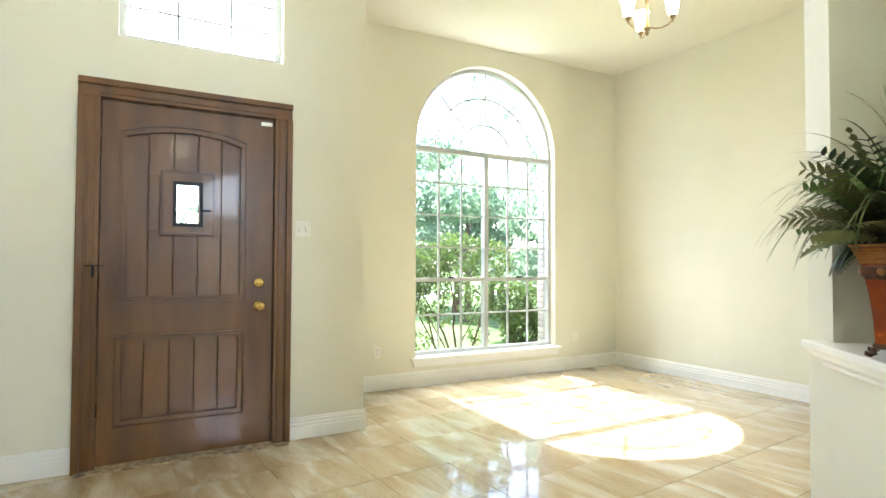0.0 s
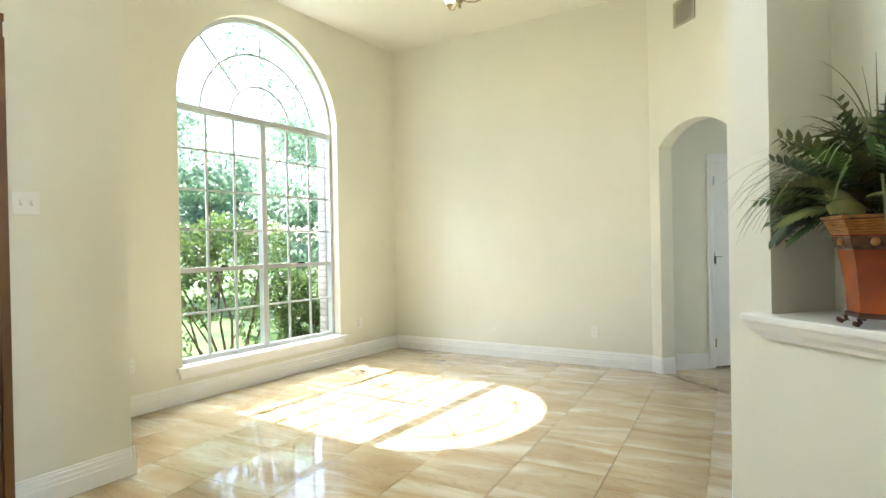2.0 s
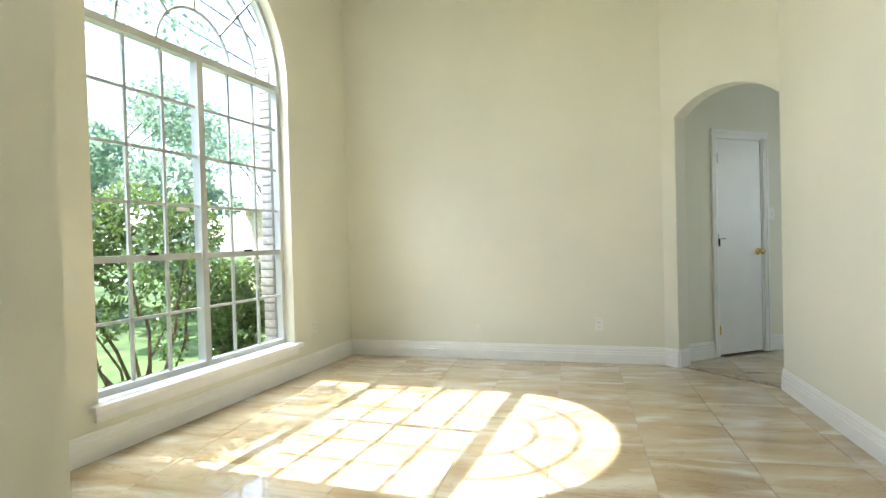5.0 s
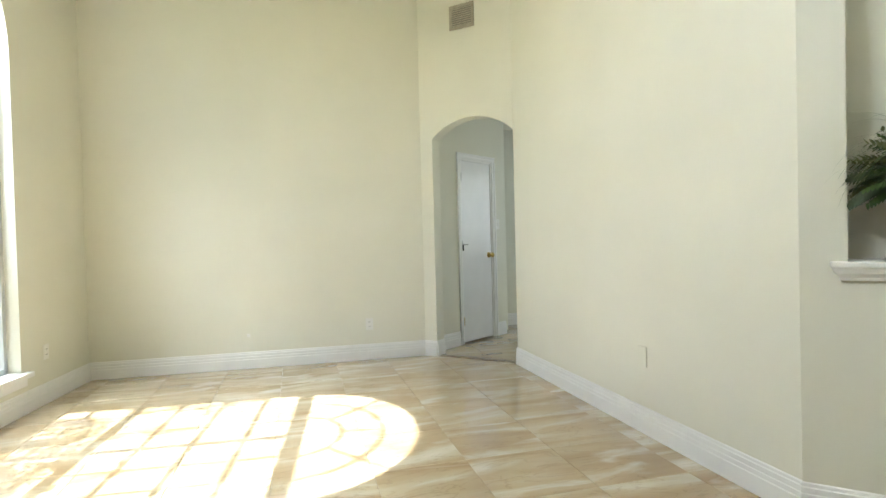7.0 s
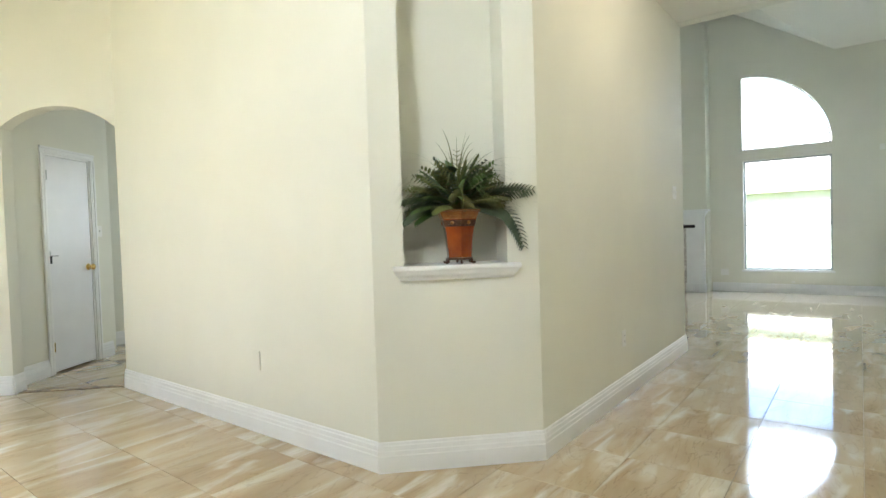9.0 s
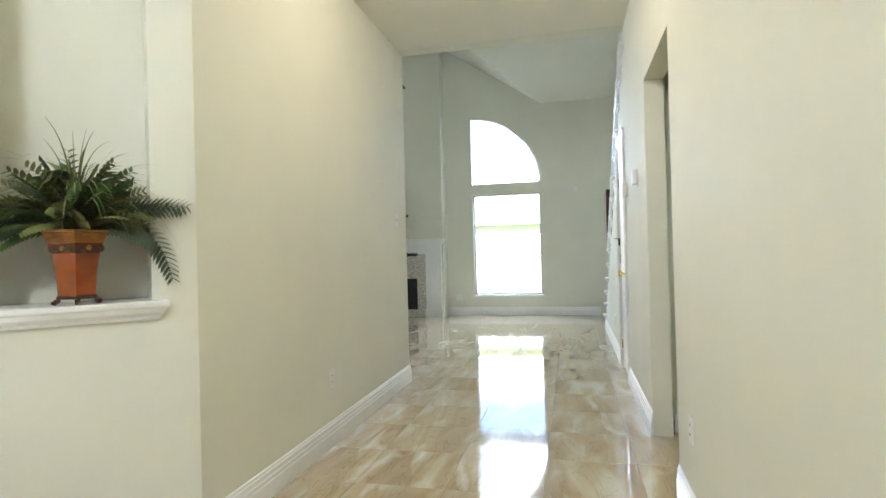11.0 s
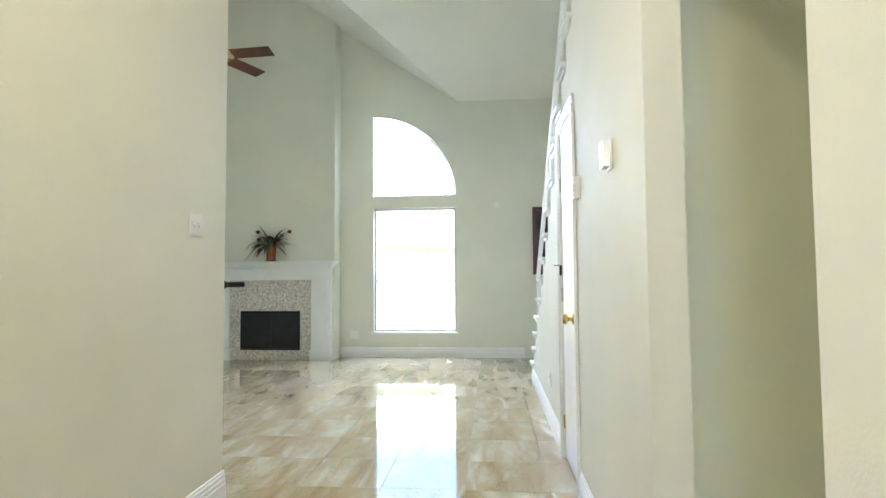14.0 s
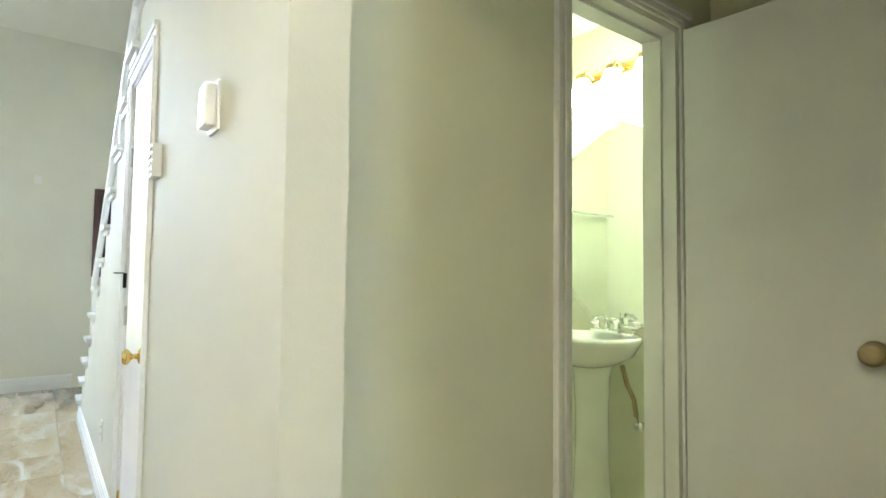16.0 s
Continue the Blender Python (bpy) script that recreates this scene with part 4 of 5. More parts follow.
# ragged fronds that fill the domed crown
for k in range(72):
    zz = 0.34 + 0.64 * (k + 0.5) / 72
    a = k * 2.39996
    rr = math.sqrt(1 - zz * zz)
    bm = bmesh.new()
    fern_frond(bm, (0.03 * math.cos(a), 0.03 * math.sin(a), 0.07), (rr * math.cos(a), 0.45 * rr * math.sin(a) - 0.03, zz), rng.uniform(0.16, 0.21) + 0.09 * zz, rng.uniform(0.7, 1.4), 0.044, 13, 0.42, rng.uniform(-60, 60))
    part("fern_frond", bm, (LEAF1, LEAF3, LEAF2, GRASSB)[k % 4], arr)
# broad rounded leaves above the rim and through the crown
for k in range(96):
    a = 2.39996 * k + rng.uniform(-0.15, 0.15)
    h = 0.062 + 0.20 * (k % 7) / 6
    bm = bmesh.new()
    leaf_strip(bm, (0.06 * math.cos(a), 0.04 * math.sin(a), h), (math.cos(a), 0.6 * math.sin(a) - 0.15, rng.uniform(0.3, 1.4)), rng.uniform(0.08, 0.14), rng.uniform(0.036, 0.060), rng.uniform(0.5, 1.3), 8, 0.3)
    part("broad_leaf", bm, (LEAF2, LEAF2, LEAF1, LEAF3)[k % 4], arr)
# fountain of thin arching blades
for k in range(120):
    a = rng.uniform(0, 6.28)
    bm = bmesh.new()
    out = rng.uniform(0.15, 0.75)
    leaf_strip(bm, (0.03 * math.cos(a), 0.02 * math.sin(a), 0.09), (out * math.cos(a), 0.45 * out * math.sin(a) - 0.10, 1.0), rng.uniform(0.34, 0.45), rng.uniform(0.004, 0.007), rng.uniform(2.3, 3.2), 14, 0.1)
    part("grass_blade", bm, (GRASSB, GRASSB, LEAF1, LEAF2)[k % 4], arr)
for k in range(3):
    bm = bmesh.new()
    leaf_strip(bm, (0, 0, 0.12), (rng.uniform(-0.05, 0.25), -0.06, 1.0), rng.uniform(0.32, 0.36), 0.004, rng.uniform(1.2, 1.8), 12, 0.1)
    part("grass_blade", bm, GRASSB, arr)

# ---- living room ----
fp = thing("fireplace", pose(6.99, -7.75, 0, 0, 0, 180), "white wooden fireplace mantel round a speckled granite surround", "fireplace")
part("granite_surround", slab([rect(2.86, 4.13, 0.002, 1.19), rect(3.03, 3.95, 0.15, 0.73)], -0.04, -0.001), STONE, fp, "polished speckled granite surround")
part("firebox", boxes((3.03, 3.95, -0.035, -0.004, 0.15, 0.73)), FIRE, fp, "black glass firebox doors")
part("firebox_frame", slab([rect(3.03, 3.95, 0.15, 0.73), rect(3.05, 3.93, 0.17, 0.71)], -0.05, -0.03), BLACKM, fp)
part("door_line", boxes((3.485, 3.495, -0.045, -0.034, 0.17, 0.71)), BLACKM, fp)
for a in (2.56, 4.13):
    leg = part("pilaster", boxes((a, a + 0.30, -0.09, -0.001, 0.0, 1.19), bevel=0.004), WHITE, fp)
    part("plinth", boxes((a - 0.015, a + 0.315, -0.105, -0.001, 0.0, 0.16), bevel=0.005), WHITE, leg)
    part("raised_panel", boxes((a + 0.06, a + 0.24, -0.10, -0.089, 0.24, 1.10), bevel=0.004), WHITE, leg)
part("frieze", boxes((2.56, 4.43, -0.09, -0.001, 1.19, 1.37), bevel=0.003), WHITE, fp)
part("crown", boxes((2.545, 4.445, -0.12, -0.001, 1.355, 1.385), (2.525, 4.465, -0.15, -0.001, 1.385, 1.41), (2.505, 4.485, -0.18, -0.001, 1.41, 1.435), bevel=0.006), WHITE, fp)
part("mantel_shelf", boxes((2.47, 4.52, -0.22, -0.001, 1.435, 1.472), bevel=0.006), WHITE, fp)

vp = thing("vase_plant", pose(3.47, -7.64, 1.473), "terracotta vase of dark dried flowers on the mantel", "plant")
part("saucer", lathe([(0.09, 0.0), (0.10, 0.012), (0.0, 0.014)], 20), BLACKM, vp)
part("vase", lathe([(0.062, 0.014), (0.066, 0.03), (0.070, 0.14), (0.076, 0.225), (0.080, 0.25), (0.070, 0.25), (0.065, 0.20), (0.0, 0.19)], 20), TERRA, vp, "terracotta vase", smooth=True)
for k in range(90):
    a = rng.uniform(0, 6.28)
    bm = bmesh.new()
    leaf_strip(bm, (0, 0, 0.2), (math.cos(a), math.sin(a), rng.uniform(0.5, 2.5)), rng.uniform(0.26, 0.50), 0.046, rng.uniform(0.8, 2.4), 7)
    part("leaf", bm, (LEAF3, GRASSB, DARKWOOD)[k % 3], vp)
for k in range(7):
    a = rng.uniform(0, 6.28)
    c = Vector((0.30 * math.cos(a), 0.12 * math.sin(a), rng.uniform(0.24, 0.5)))
    bm = lathe([(0.0, -0.035), (0.025, -0.02), (0.035, 0.0), (0.022, 0.02), (0.0, 0.028)], 8, Matrix.Translation(c))
    part("flower_head", bm, DARKWOOD, vp)
    part("flower_stem", tube([(0, 0, 0.2), (c.x * 0.5, c.y * 0.5, 0.2 + (c.z - 0.2) * 0.8), tuple(c)], 0.004, 5), GRASSB, vp)

fan = thing("ceiling_fan", pose(2.97, -5.0, 3.42), "walnut bladed ceiling fan with a lit glass bowl", "ceiling fan")
part("downrod", tube([(0, 0, 0.2), (0, 0, 2.178)], 0.012, 10), ABRASS, fan)
part("motor", lathe([(0.03, 0.06), (0.10, 0.07), (0.12, 0.10), (0.12, 0.17), (0.09, 0.21), (0.02, 0.23)], 24), ABRASS, fan, smooth=True)
part("light_bowl", lathe([(0.0, -0.03), (0.06, -0.02), (0.085, 0.01), (0.09, 0.05), (0.05, 0.06)], 20), SHADE, fan, "lit frosted glass bowl", smooth=True)
for k in range(5):
    a = 72 * k + 176
    bl = part("blade", boxes((0.17, 0.60, -0.075, 0.075, 0.085, 0.093), bevel=0.003), BLADE, fan)
    bl.matrix_local = pose(0, 0, 0, 0, 0, a) @ pose(0, 0, 0.09, -13) @ pose(0, 0, -0.09)
    part("bracket", boxes((0.09, 0.20, -0.02, 0.02, 0.094, 0.10)), ABRASS, bl)

pc = thing("picture", pose(-0.80, -8.05, 1.76), "dark red framed picture beyond the stair foot", "picture")
part("frame", slab([rect(-0.36, 0.36, -0.51, 0.51), rect(-0.31, 0.31, -0.46, 0.46)], 0.001, 0.035), DARKWOOD, pc)
part("canvas", boxes((-0.31, 0.31, 0.004, 0.012, -0.46, 0.46)), mat("dark_maroon_canvas", (0.06, 0.02, 0.02), 0.6, vary=0.4, scale=6), pc)

st = thing("staircase", pose(0, 0, 0), "white painted stair flight rising along the hall wall", "staircase", kind="structure")
for k in range(1, 16):
    y = Y0 + RUN * k
    z = RISE * k
    part("tread", boxes((-1.30 + 0.001, HX + 0.035, y - 0.03, y + RUN, z + 0.001, z + 0.032), bevel=0.008), WHITE, st)
    part("riser", boxes((-1.299, HX - 0.121, y + 0.002, y + 0.022, z - RISE + 0.033, z)), WHITE, st)
    part("scotia", boxes((HX + 0.001, HX + 0.014, y - 0.012, y + RUN * 0.9, z - 0.03, z), bevel=0.004), WHITE, st)
hr = thing("handrail", pose(0, 0, 0), "white wooden handrail on slim posts beside the stairs", "handrail")
SL = RISE / RUN
ya, yb = -5.78, -2.80
part("rail", tube([(HX - 0.03, ya, SL * (ya - Y0) + 0.54), (HX - 0.03, yb, SL * (yb - Y0) + 0.54)], 0.022, 12), WHITE, hr)
for k in (3, 9, 15):
    y = Y0 + RUN * k + 0.12
    part("post", boxes((HX - 0.045, HX - 0.015, y - 0.015, y + 0.015, RISE * k + 0.032, SL * (y - Y0) + 0.53), bevel=0.003), WHITE, hr)

# ---- powder room ----
PW = frame_at(-2.4, 0, 90)     # along the mirror wall: u is world y, room at negative v
sk = thing("pedestal_sink", pose(-2.4, -2.34, 0), "white porcelain pedestal sink with a chrome faucet", "sink")


def oval(bm, prof, cx, sx, sy, seg=36):
    rings = []
    for r_, z in prof:
        ring = []
        for i in range(seg):
            a = 2 * math.pi * i / seg
            x = cx + sx * r_ * math.cos(a)
            ring.append(bm.verts.new((max(x, 0.004), sy * r_ * math.sin(a), z)))
        rings.append(ring)
    for a, b in zip(rings, rings[1:]):
        for i in range(seg):
            bm.faces.new((a[i], a[(i + 1) % seg], b[(i + 1) % seg], b[i]))
    bm.faces.new(rings[0])
    bm.faces.new(rings[-1])
    return bm


part("basin", oval(bmesh.new(), [(0.30, 0.865), (0.56, 0.885), (0.86, 0.93), (0.98, 0.985), (1.02, 1.005), (1.0, 1.022), (0.93, 1.022), (0.80, 1.008), (0.62, 0.965), (0.30, 0.935), (0.05, 0.93)], 0.245, 0.235, 0.275), PORC, sk, smooth=True)
part("pedestal", oval(bmesh.new(), [(1.42, 0.002), (1.40, 0.03), (1.20, 0.09), (1.0, 0.4), (0.98, 0.65), (1.08, 0.82), (1.3, 0.885)], 0.20, 0.078, 0.088), PORC, sk, smooth=True)
part("drain", lathe([(0.022, 0.929), (0.022, 0.934), (0.0, 0.935)], 16, Matrix.Translation((0.245, 0, 0))), CHROME, sk)
part("supply_pipe", tube([(0.012, 0.17, 0.58), (0.05, 0.17, 0.58), (0.07, 0.165, 0.63), (0.05, 0.14, 0.70), (0.08, 0.12, 0.78), (0.09, 0.10, 0.87)], 0.012, 8), ABRASS, sk, "dull metal supply pipe", smooth=True)
part("stop_valve", lathe([(0.026, 0), (0.026, 0.02), (0.012, 0.034)], 12, Matrix.Translation((0.05, 0.17, 0.565))), CHROME, sk)
fc = thing("faucet", pose(-2.4 + 0.075, -2.34, 1.022), "chrome two-handle centreset faucet on the sink", "faucet")
part("deck", boxes((-0.03, 0.03, -0.085, 0.085, 0.0, 0.018), bevel=0.006), CHROME, fc)
part("spout", tube([(0, 0, 0.015), (0, 0, 0.065), (0.03, 0, 0.085), (0.09, 0, 0.075), (0.115, 0, 0.055)], 0.012, 10), CHROME, fc, smooth=True)
part("lift_rod", tube([(-0.02, 0, 0.015), (-0.02, 0, 0.10)], 0.003, 6), CHROME, fc)
for s in (-1, 1):
    part("handle", lathe([(0.018, 0.015), (0.02, 0.03), (0.013, 0.042), (0.022, 0.055), (0.024, 0.066), (0.0, 0.07)], 14, Matrix.Translation((0, s * 0.06, 0))), CHROME, fc, smooth=True)
sd_ = thing("soap_dish", pose(-2.4 + 0.09, -2.17, 1.022), "clear and chrome soap dish on the sink rim", "soap dish")
part("dish", lathe([(0.03, 0.0), (0.014, 0.012), (0.014, 0.03), (0.055, 0.042), (0.06, 0.05), (0.045, 0.046), (0.0, 0.044)], 18), CHROME, sd_, smooth=True)
part("soap", boxes((-0.03, 0.03, -0.022, 0.022, 0.047, 0.068), bevel=0.009), PORC, sd_)

mr_ = thing("mirror", on(PW, -2.31, 0), "tall frameless octagonal mirror above the sink", "mirror")
loop = [(-0.33, 1.24), (-0.16, 1.07), (0.16, 1.07), (0.33, 1.24), (0.33, 1.98), (0.0, 2.14), (-0.33, 1.98)]
part("glass", slab([loop], -0.008, -0.002), MIRROR, mr_)
part("bevelled_edge", slab([[(u * 1.012, 1.6 + (z - 1.6) * 1.008) for u, z in loop], [(u * 0.97, 1.6 + (z - 1.6) * 0.98) for u, z in loop]], -0.0095, -0.0015), CHROME, mr_)

vl = thing("vanity_light", on(PW, -2.27, 2.40), "brass vanity light with three lit white glass shades", "wall light")
part("back_bar", boxes((-0.28, 0.28, -0.03, -0.001, -0.03, 0.03), bevel=0.01), BRASS, vl)
for k in (-1, 0, 1):
    arm = part("arm", tube([(k * 0.19, -0.02, 0.0), (k * 0.19, -0.09, 0.03), (k * 0.19, -0.12, 0.0)], 0.008, 8), BRASS, vl)
    m = Matrix.Translation((k * 0.19, -0.12, 0.0))
    part("collar", lathe([(0.012, 0.012), (0.034, 0.0), (0.034, -0.025), (0.0, -0.026)], 14, m), BRASS, arm)
    part("shade", lathe([(0.032, -0.022), (0.048, -0.05), (0.060, -0.10), (0.075, -0.15), (0.072, -0.15), (0.056, -0.10), (0.0, -0.04)], 18, m), SHADEW, arm, smooth=True)
tb = thing("towel_bar", pose(-1.62, -3.1, 1.76), "chrome towel bar on the powder room wall", "towel bar")
part("rod", tube([(-0.36, 0.06, 0), (0.36, 0.06, 0)], 0.009, 10), CHROME, tb)
for s in (-0.35, 0.35):
    part("bracket", boxes((s - 0.018, s + 0.018, 0.001, 0.072, -0.02, 0.02), bevel=0.006), CHROME, tb)

# ---- outside ----
tagged(finish("ground", boxes((-150, 150, -150, 150, -0.5, -0.22)), LAWN), "sunlit green lawn round the house", "ground", kind="structure")
WF = frame_at(*W, -6)
nrng = np.random.default_rng(5)

def leaves(name, parent, blobs, count, size, material):
    """A crown of many small leaves spread over clumps: blobs are (x, y, z, rx, ry, rz)."""
    blobs = np.array(blobs, float)
    vol = blobs[:, 3] * blobs[:, 4] * blobs[:, 5]
    pick = nrng.choice(len(blobs), count, p=vol / vol.sum())
    d = nrng.normal(size=(count, 3))
    d /= np.linalg.norm(d, axis=1)[:, None]
    rad = nrng.uniform(0.35, 1.0, count) ** 0.45
    c = blobs[pick, :3] + d * blobs[pick, 3:] * rad[:, None]
    a = nrng.normal(size=(count, 3))
    a /= np.linalg.norm(a, axis=1)[:, None]
    b = np.cross(a, nrng.normal(size=(count, 3)))
    b /= np.linalg.norm(b, axis=1)[:, None]
    s = size * nrng.uniform(0.6, 1.4, count)[:, None]
    v = np.stack([c - a * s, c + b * s * 0.45, c + a * s, c - b * s * 0.45], 1).reshape(-1, 3)
    f = np.arange(count * 4).reshape(-1, 4)
    me = bpy.data.meshes.new(name)
    me.from_pydata(v.tolist(), [], f.tolist())
    me.materials.append(material)
    ob = new(name, me)
    ob.parent = parent
    return tagged(ob, kind="stuff")

def stems(parent, name, base, tips, r, material):
    for tip in tips:
        b, t = Vector(base), Vector(tip)
        mid = (b + t) / 2 + Vector((rng.uniform(-0.14, 0.14), rng.uniform(-0.1, 0.1), 0))
        part(name, tube([b, b.lerp(mid, 0.5), mid, mid.lerp(t, 0.55), t], r, 7, None, 0.35), material, parent)

sh = thing("shrub", WF @ Matrix.Translation((-1.75, 0.70, -0.22)), "open multi-stemmed green shrub below the window", "shrub")
stems(sh, "stem", (0.0, 0, 0.0), [(-0.55, 0.1, 1.25), (-0.25, -0.1, 1.5), (0.05, 0.15, 1.4), (0.35, -0.05, 1.45), (0.5, 0.1, 1.2), (-0.4, 0.2, 1.0)], 0.019, BARK)
stems(sh, "stem", (-0.12, 0.05, 0.0), [(-0.5, 0.1, 1.0), (-0.7, 0.0, 1.1), (0.25, -0.15, 1.1)], 0.015, BARK)
leaves("leaves", sh, [(-0.50, 0, 1.50, 0.34, 0.3, 0.26), (-0.05, 0, 1.62, 0.36, 0.3, 0.26), (0.40, 0, 1.52, 0.32, 0.3, 0.28), (-0.72, 0, 1.15, 0.22, 0.25, 0.24), (0.55, 0.1, 1.05, 0.18, 0.25, 0.28), (0.0, 0.2, 1.22, 0.30, 0.16, 0.2), (-0.25, 0.1, 0.85, 0.2, 0.15, 0.14), (0.3, 0.1, 0.6, 0.16, 0.15, 0.18), (-0.55, 0.1, 0.55, 0.2, 0.16, 0.16), (-0.35, 0.15, 1.1, 0.3, 0.2, 0.3), (0.3, 0.1, 0.95, 0.26, 0.2, 0.26)], 6400, 0.026, HEDGE)
sh = thing("shrub", WF @ Matrix.Translation((-0.82, 0.72, -0.22)), "dense clipped dark green hedge beside the window", "shrub")
stems(sh, "stem", (0.0, 0, 0.0), [(-0.25, 0.1, 0.8), (0.3, -0.1, 0.8), (0.0, 0.1, 0.9)], 0.03, BARK)
leaves("leaves", sh, [(-0.14, 0, 0.92, 0.26, 0.3, 0.36), (0.30, 0, 0.92, 0.40, 0.3, 0.36), (0.1, 0.1, 0.62, 0.36, 0.3, 0.32), (-0.08, 0.05, 0.40, 0.2, 0.2, 0.2)], 6200, 0.027, HEDGE)
sh = thing("shrub", WF @ Matrix.Translation((-2.75, 0.75, -0.22)), "leafy branching green shrub under the tall window", "shrub")
stems(sh, "stem", (0.0, 0, 0.0), [(-0.45, 0.1, 1.15), (-0.15, -0.1, 1.35), (0.15, 0.1, 1.3), (0.45, -0.1, 1.2)], 0.018, BARK)
leaves("leaves", sh, [(-0.40, 0, 1.40, 0.36, 0.3, 0.28), (0.05, 0, 1.52, 0.36, 0.3, 0.26), (0.42, 0, 1.38, 0.30, 0.3, 0.28), (-0.5, 0.1, 0.95, 0.2, 0.2, 0.22), (0.2, 0.2, 1.0, 0.3, 0.16, 0.22), (0.0, 0.1, 0.5, 0.3, 0.2, 0.16), (-0.25, 0.1, 1.0, 0.3, 0.2, 0.3)], 4600, 0.026, HEDGE)
sh = thing("shrub", WF @ Matrix.Translation((-4.1, 1.5, -0.22)), "leafy green shrub below the foyer corner", "shrub")
stems(sh, "stem", (0.0, 0, 0.0), [(-0.3, 0.1, 1.1), (0.3, -0.1, 1.2)], 0.03, BARK)
leaves("leaves", sh, [(0.0, 0, 1.2, 0.6, 0.45, 0.5), (0.4, 0, 1.35, 0.4, 0.35, 0.35)], 3500, 0.034, HEDGE)

def tree(x, y, h, r, count, seedy):
    t = thing("tree", pose(x, y, -0.22), "leafy shade tree beyond the front lawn", "tree")
    part("trunk", tube([(0, 0, 0), (0.05, 0, h * 0.2), (-0.05, 0.05, h * 0.4), (0.05, 0.0, h * 0.65)], 0.10, 10, None, 0.5), BARK, t)
    lr = random.Random(seedy)
    blobs = []
    for k in range(8):
        a = lr.uniform(0, 6.28)
        tip = (r * 0.7 * math.cos(a), r * 0.7 * math.sin(a), h * lr.uniform(0.36, 0.9))
        part("limb", tube([(0, 0, h * 0.3), (tip[0] * 0.4, tip[1] * 0.4, h * 0.3 + (tip[2] - h * 0.3) * 0.6), tip], 0.035, 7, None, 0.3), BARK, t)
        blobs += [(*tip, r * lr.uniform(0.28, 0.45), r * lr.uniform(0.28, 0.45), h * lr.uniform(0.07, 0.14)) for _ in range(1)]
        blobs.append((tip[0] * 1.2 + lr.uniform(-0.4, 0.4), tip[1] * 1.2, tip[2] - h * 0.08, r * 0.28, r * 0.28, h * 0.08))
    leaves("crown", t, blobs, count, 0.075, TREEL)
    return t

tree(8.6, 11.5, 3.8, 2.6, 11000, 1)
tree(11.8, 14.6, 6.2, 3.0, 9000, 2)
tree(9.5, 17.0, 4.5, 3.2, 8000, 3)
tree(4.6, 16.0, 4.2, 2.8, 6000, 4)
tree(17.5, 21.0, 8.0, 3.6, 6000, 6)
tree(21.5, 15.5, 7.0, 4.4, 9000, 8)

# slim tree at the corner of the house, its boughs above the tall window
ot = thing("tree", pose(8.7, 6.45, -0.22), "slim leafy tree with boughs reaching over the window", "tree")
part("trunk", tube([(0, 0, 0), (0.04, 0, 1.2), (-0.06, 0.05, 2.4), (-0.1, 0.0, 3.6), (-0.3, 0.1, 4.6)], 0.085, 10, None, 0.45), BARK, ot)
BOUGHS = [(-3.3, 0.75, 4.7), (-3.1, 1.0, 5.4), (-3.2, 0.2, 3.9), (-1.6, 0.6, 5.6), (0.9, 0.2, 5.0)]
for tip in BOUGHS:
    part("limb", tube([(-0.1, 0.02, 3.4), (tip[0] * 0.45, tip[1] * 0.3, 3.4 + (tip[2] - 3.4) * 0.65), tip], 0.018, 7, None, 0.25), BARK, ot)
leaves("crown", ot, [b_ for x, y, z in BOUGHS for b_ in ((x, y, z, 0.50, 0.45, 0.28), (x * 0.8, y, z - 0.2, 0.45, 0.4, 0.22))], 1300, 0.042, TREEL)

def house(m, w, d, h, wall_m, label):
    """A plain single-storey neighbour's house with a hipped roof."""
    t = thing("house", m, label, "house")
    part("wall", slab([rect(-w / 2, w / 2, 0, h), rect(-w * 0.2 - 0.5, -w * 0.2 + 0.5, 0.9, 2.1), rect(w * 0.22 - 0.5, w * 0.22 + 0.5, 0.9, 2.1)], 0, 0.2), wall_m, t)
    part("side_wall", boxes((-w / 2, -w / 2 + 0.2, 0.2, d, 0, h), (w / 2 - 0.2, w / 2, 0.2, d, 0, h), (-w / 2, w / 2, d, d + 0.2, 0, h)), wall_m, t)
    for c in (-w * 0.2, w * 0.22):
        win = part("window", slab([rect(c - 0.5, c + 0.5, 0.9, 2.1), rect(c - 0.45, c + 0.45, 0.95, 2.05)], 0.02, 0.1), ALU, t)
        part("pane", boxes((c - 0.45, c + 0.45, 0.09, 0.1, 0.95, 2.05)), FIRE, win)
    bm = bmesh.new()
    o, rz = 0.2, h + 1.9
    vs = [bm.verts.new(p) for p in [(-w / 2 - o, -o, h), (w / 2 + o, -o, h), (w / 2 + o, d + o, h), (-w / 2 - o, d + o, h), (-w / 2 + d / 2, d / 2, rz), (w / 2 - d / 2, d / 2, rz)]]
    for f in ((0, 1, 5, 4), (1, 2, 5), (2, 3, 4, 5), (3, 0, 4), (0, 3, 2, 1)):
        bm.faces.new([vs[i] for i in f])
    part("roof", bm, ROOF, t)
    part("fascia", boxes((-w / 2 - o, w / 2 + o, -o - 0.03, -o, h - 0.2, h)), SIDING, t)
    return t

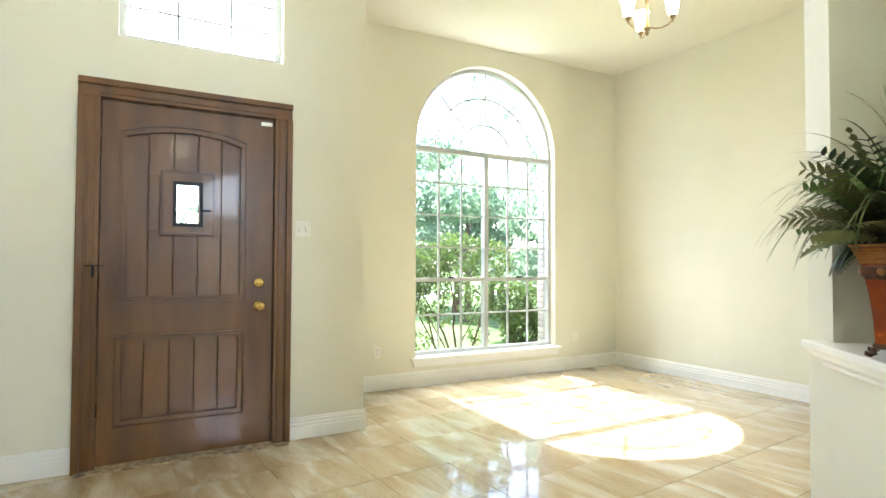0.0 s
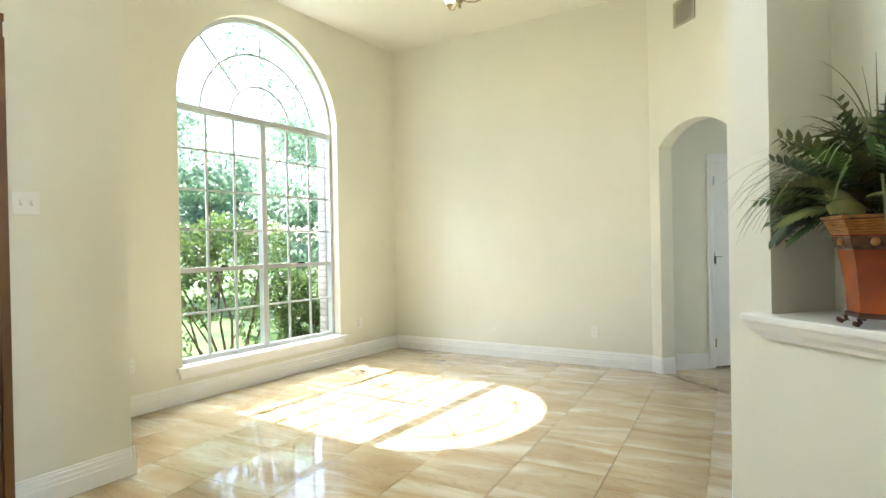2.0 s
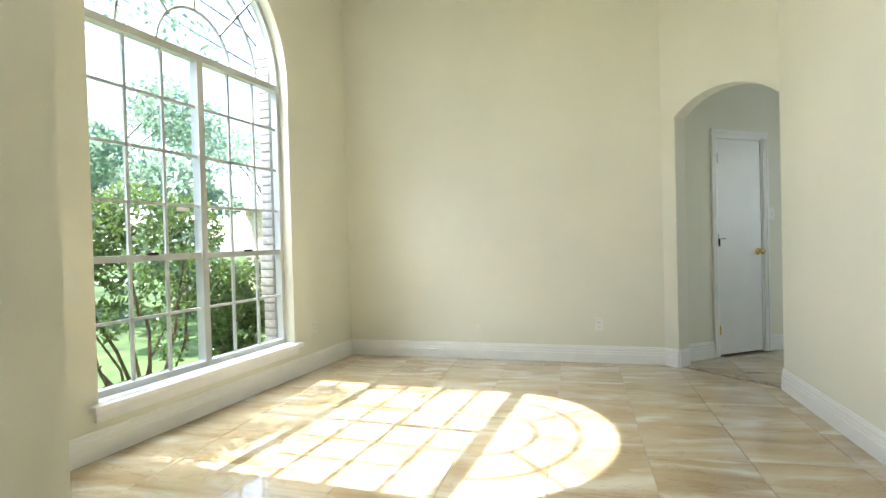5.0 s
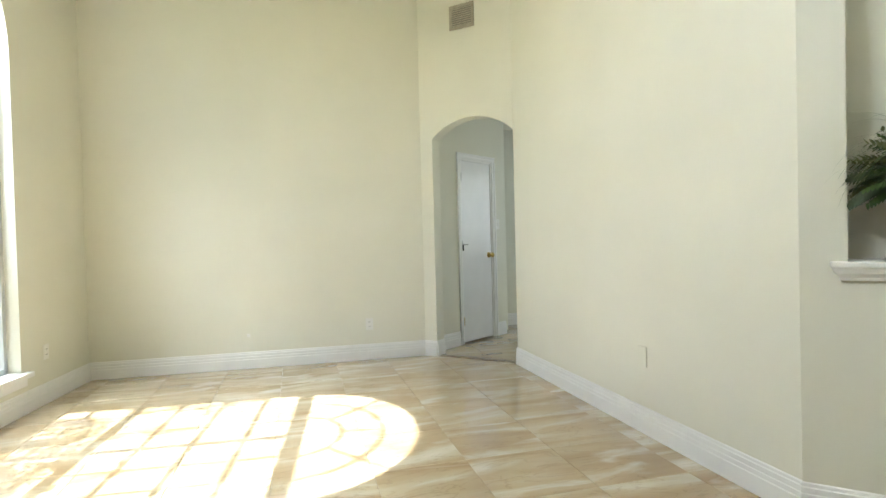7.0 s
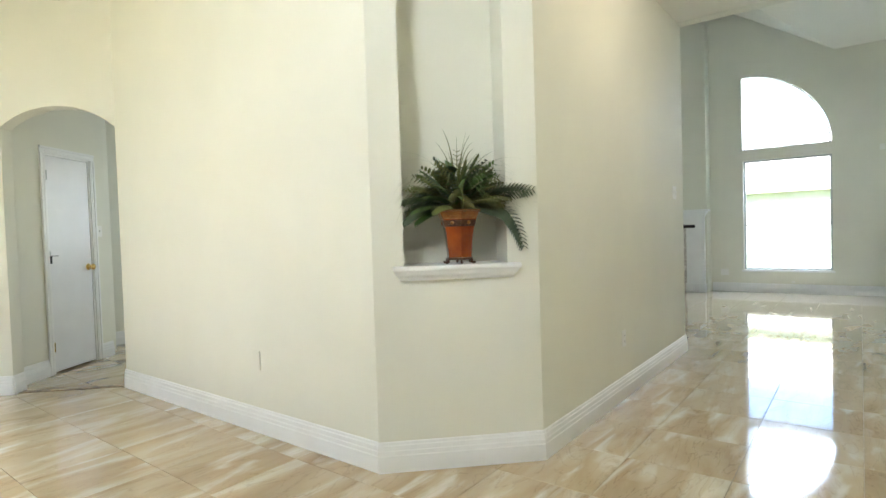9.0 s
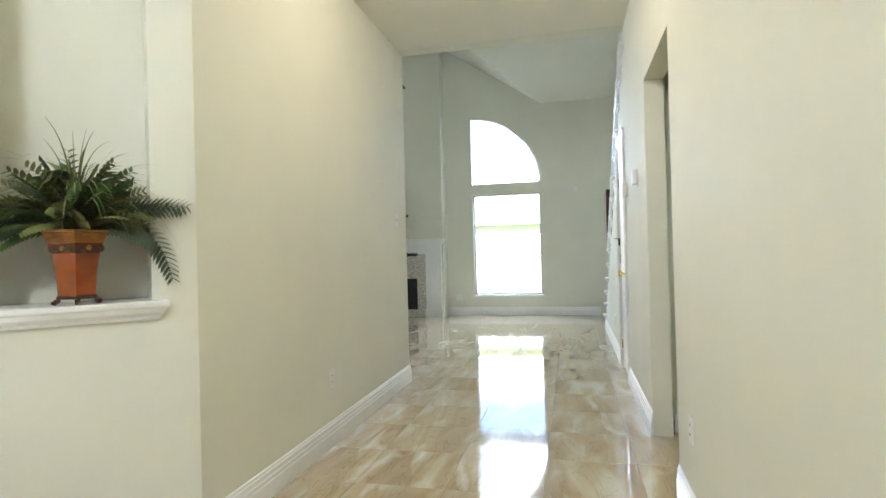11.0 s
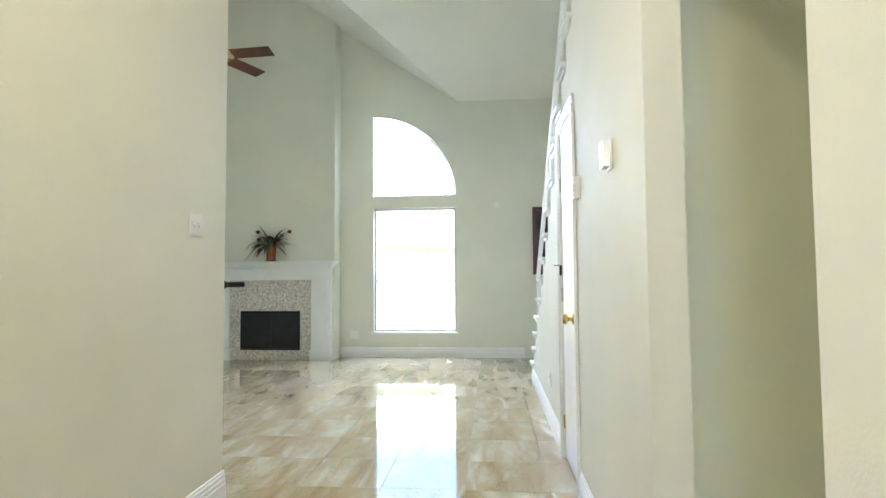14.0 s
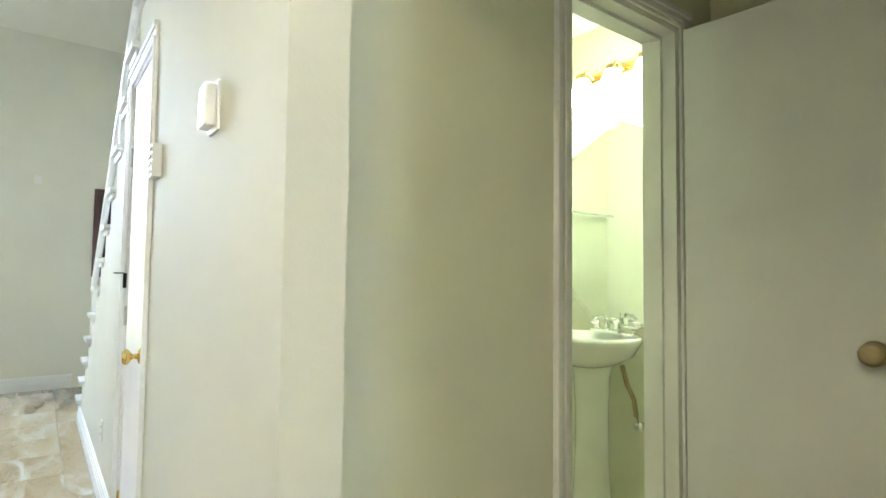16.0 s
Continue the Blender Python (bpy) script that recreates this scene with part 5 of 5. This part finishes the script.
house(pose(13.5, 8.2, -0.22, 0, 0, -115), 10, 7, 2.6, TANBRICK, "tan brick neighbouring house with a pale roof")
house(pose(2.0, -15.0, -0.22, 0, 0, 180), 14, 7, 2.45, SIDING, "cream sided neighbouring house behind the living room")
tagged(finish("pavement", boxes((-40, 60, 21.0, 24.0, -0.3, -0.2)), CONCRETE), "pale concrete street beyond the lawn", "pavement", kind="structure")

# brick veneer at the outer reveal of the tall window
bv = thing("wall_brick_veneer", WF, "pale brick veneer beside the tall window outside", "wall", kind="structure")
part("mortar", slab([rect(-0.885, 0.35, -0.2, 3.8), ], 0.165, 0.29), MORTAR, bv)
bd = boxes((0, 0.195, 0, 0.118, 0, 0.062), bevel=0.004)
bme = bpy.data.meshes.new("brick")
bd.to_mesh(bme)
bd.free()
bme.materials.append(BRICK)
for i in range(46):
    for j in range(2):
        b_ = new("brick", bme)
        b_.parent = bv
        b_.location = (-0.896 + 0.205 * j + (0.0 if i % 2 else -0.0), 0.172, -0.15 + 0.073 * i)

# ---- floor tiles ----
TS, GX, GY = 0.49, 0.36, -0.01
tb_ = bmesh.new()
box(tb_, 0.0011, TS - 0.0011, 0.0011, TS - 0.0011, -0.010, 0.0)
bmesh.ops.bevel(tb_, geom=[e for e in tb_.edges if all(v.co.z > -0.001 for v in e.verts)], offset=0.0012, segments=1, affect="EDGES")
tme = bpy.data.meshes.new("tile")
tb_.to_mesh(tme)
tb_.free()
tme.materials.append(TILE)
AREAS = [(-0.3, 6.15, 0.2, 5.0), (-0.3, 1.75, -2.7, 0.25), (-0.3, 6.0, -8.05, -2.7), (-2.4, -0.3, -3.2, -0.3), (4.9, 7.4, -1.7, 1.6)]
cells = set()
for x0, x1, y0, y1 in AREAS:
    for i in range(math.floor((x0 - GX) / TS), math.ceil((x1 - GX) / TS)):
        for j in range(math.floor((y0 - GY) / TS), math.ceil((y1 - GY) / TS)):
            cells.add((i, j))
floor_ob = bpy.data.objects["floor"]
order = sorted(cells, key=lambda c: (c[0] * TS + GX - 2.0) ** 2 + 0.5 * (c[1] * TS + GY - 0.5) ** 2)
for i, j in order[:300]:
    t_ = new("tile", tme)
    t_.parent = floor_ob
    t_.location = (GX + TS * i, GY + TS * j, 0.0)
tv, tf = [v.co.copy() for v in tme.vertices], [tuple(p.vertices) for p in tme.polygons]
vs, fs = [], []
for i, j in order[300:]:
    n0 = len(vs)
    vs += [(v.x + GX + TS * i, v.y + GY + TS * j, v.z) for v in tv]
    fs += [tuple(n0 + q for q in f) for f in tf]
fme = bpy.data.meshes.new("far_tiles")
fme.from_pydata(vs, [], fs)
fme.materials.append(TILE)
ft = new("far_tiles", fme)
ft.parent = floor_ob
tagged(ft, "glazed tan floor tiles of the further rooms", kind="stuff")
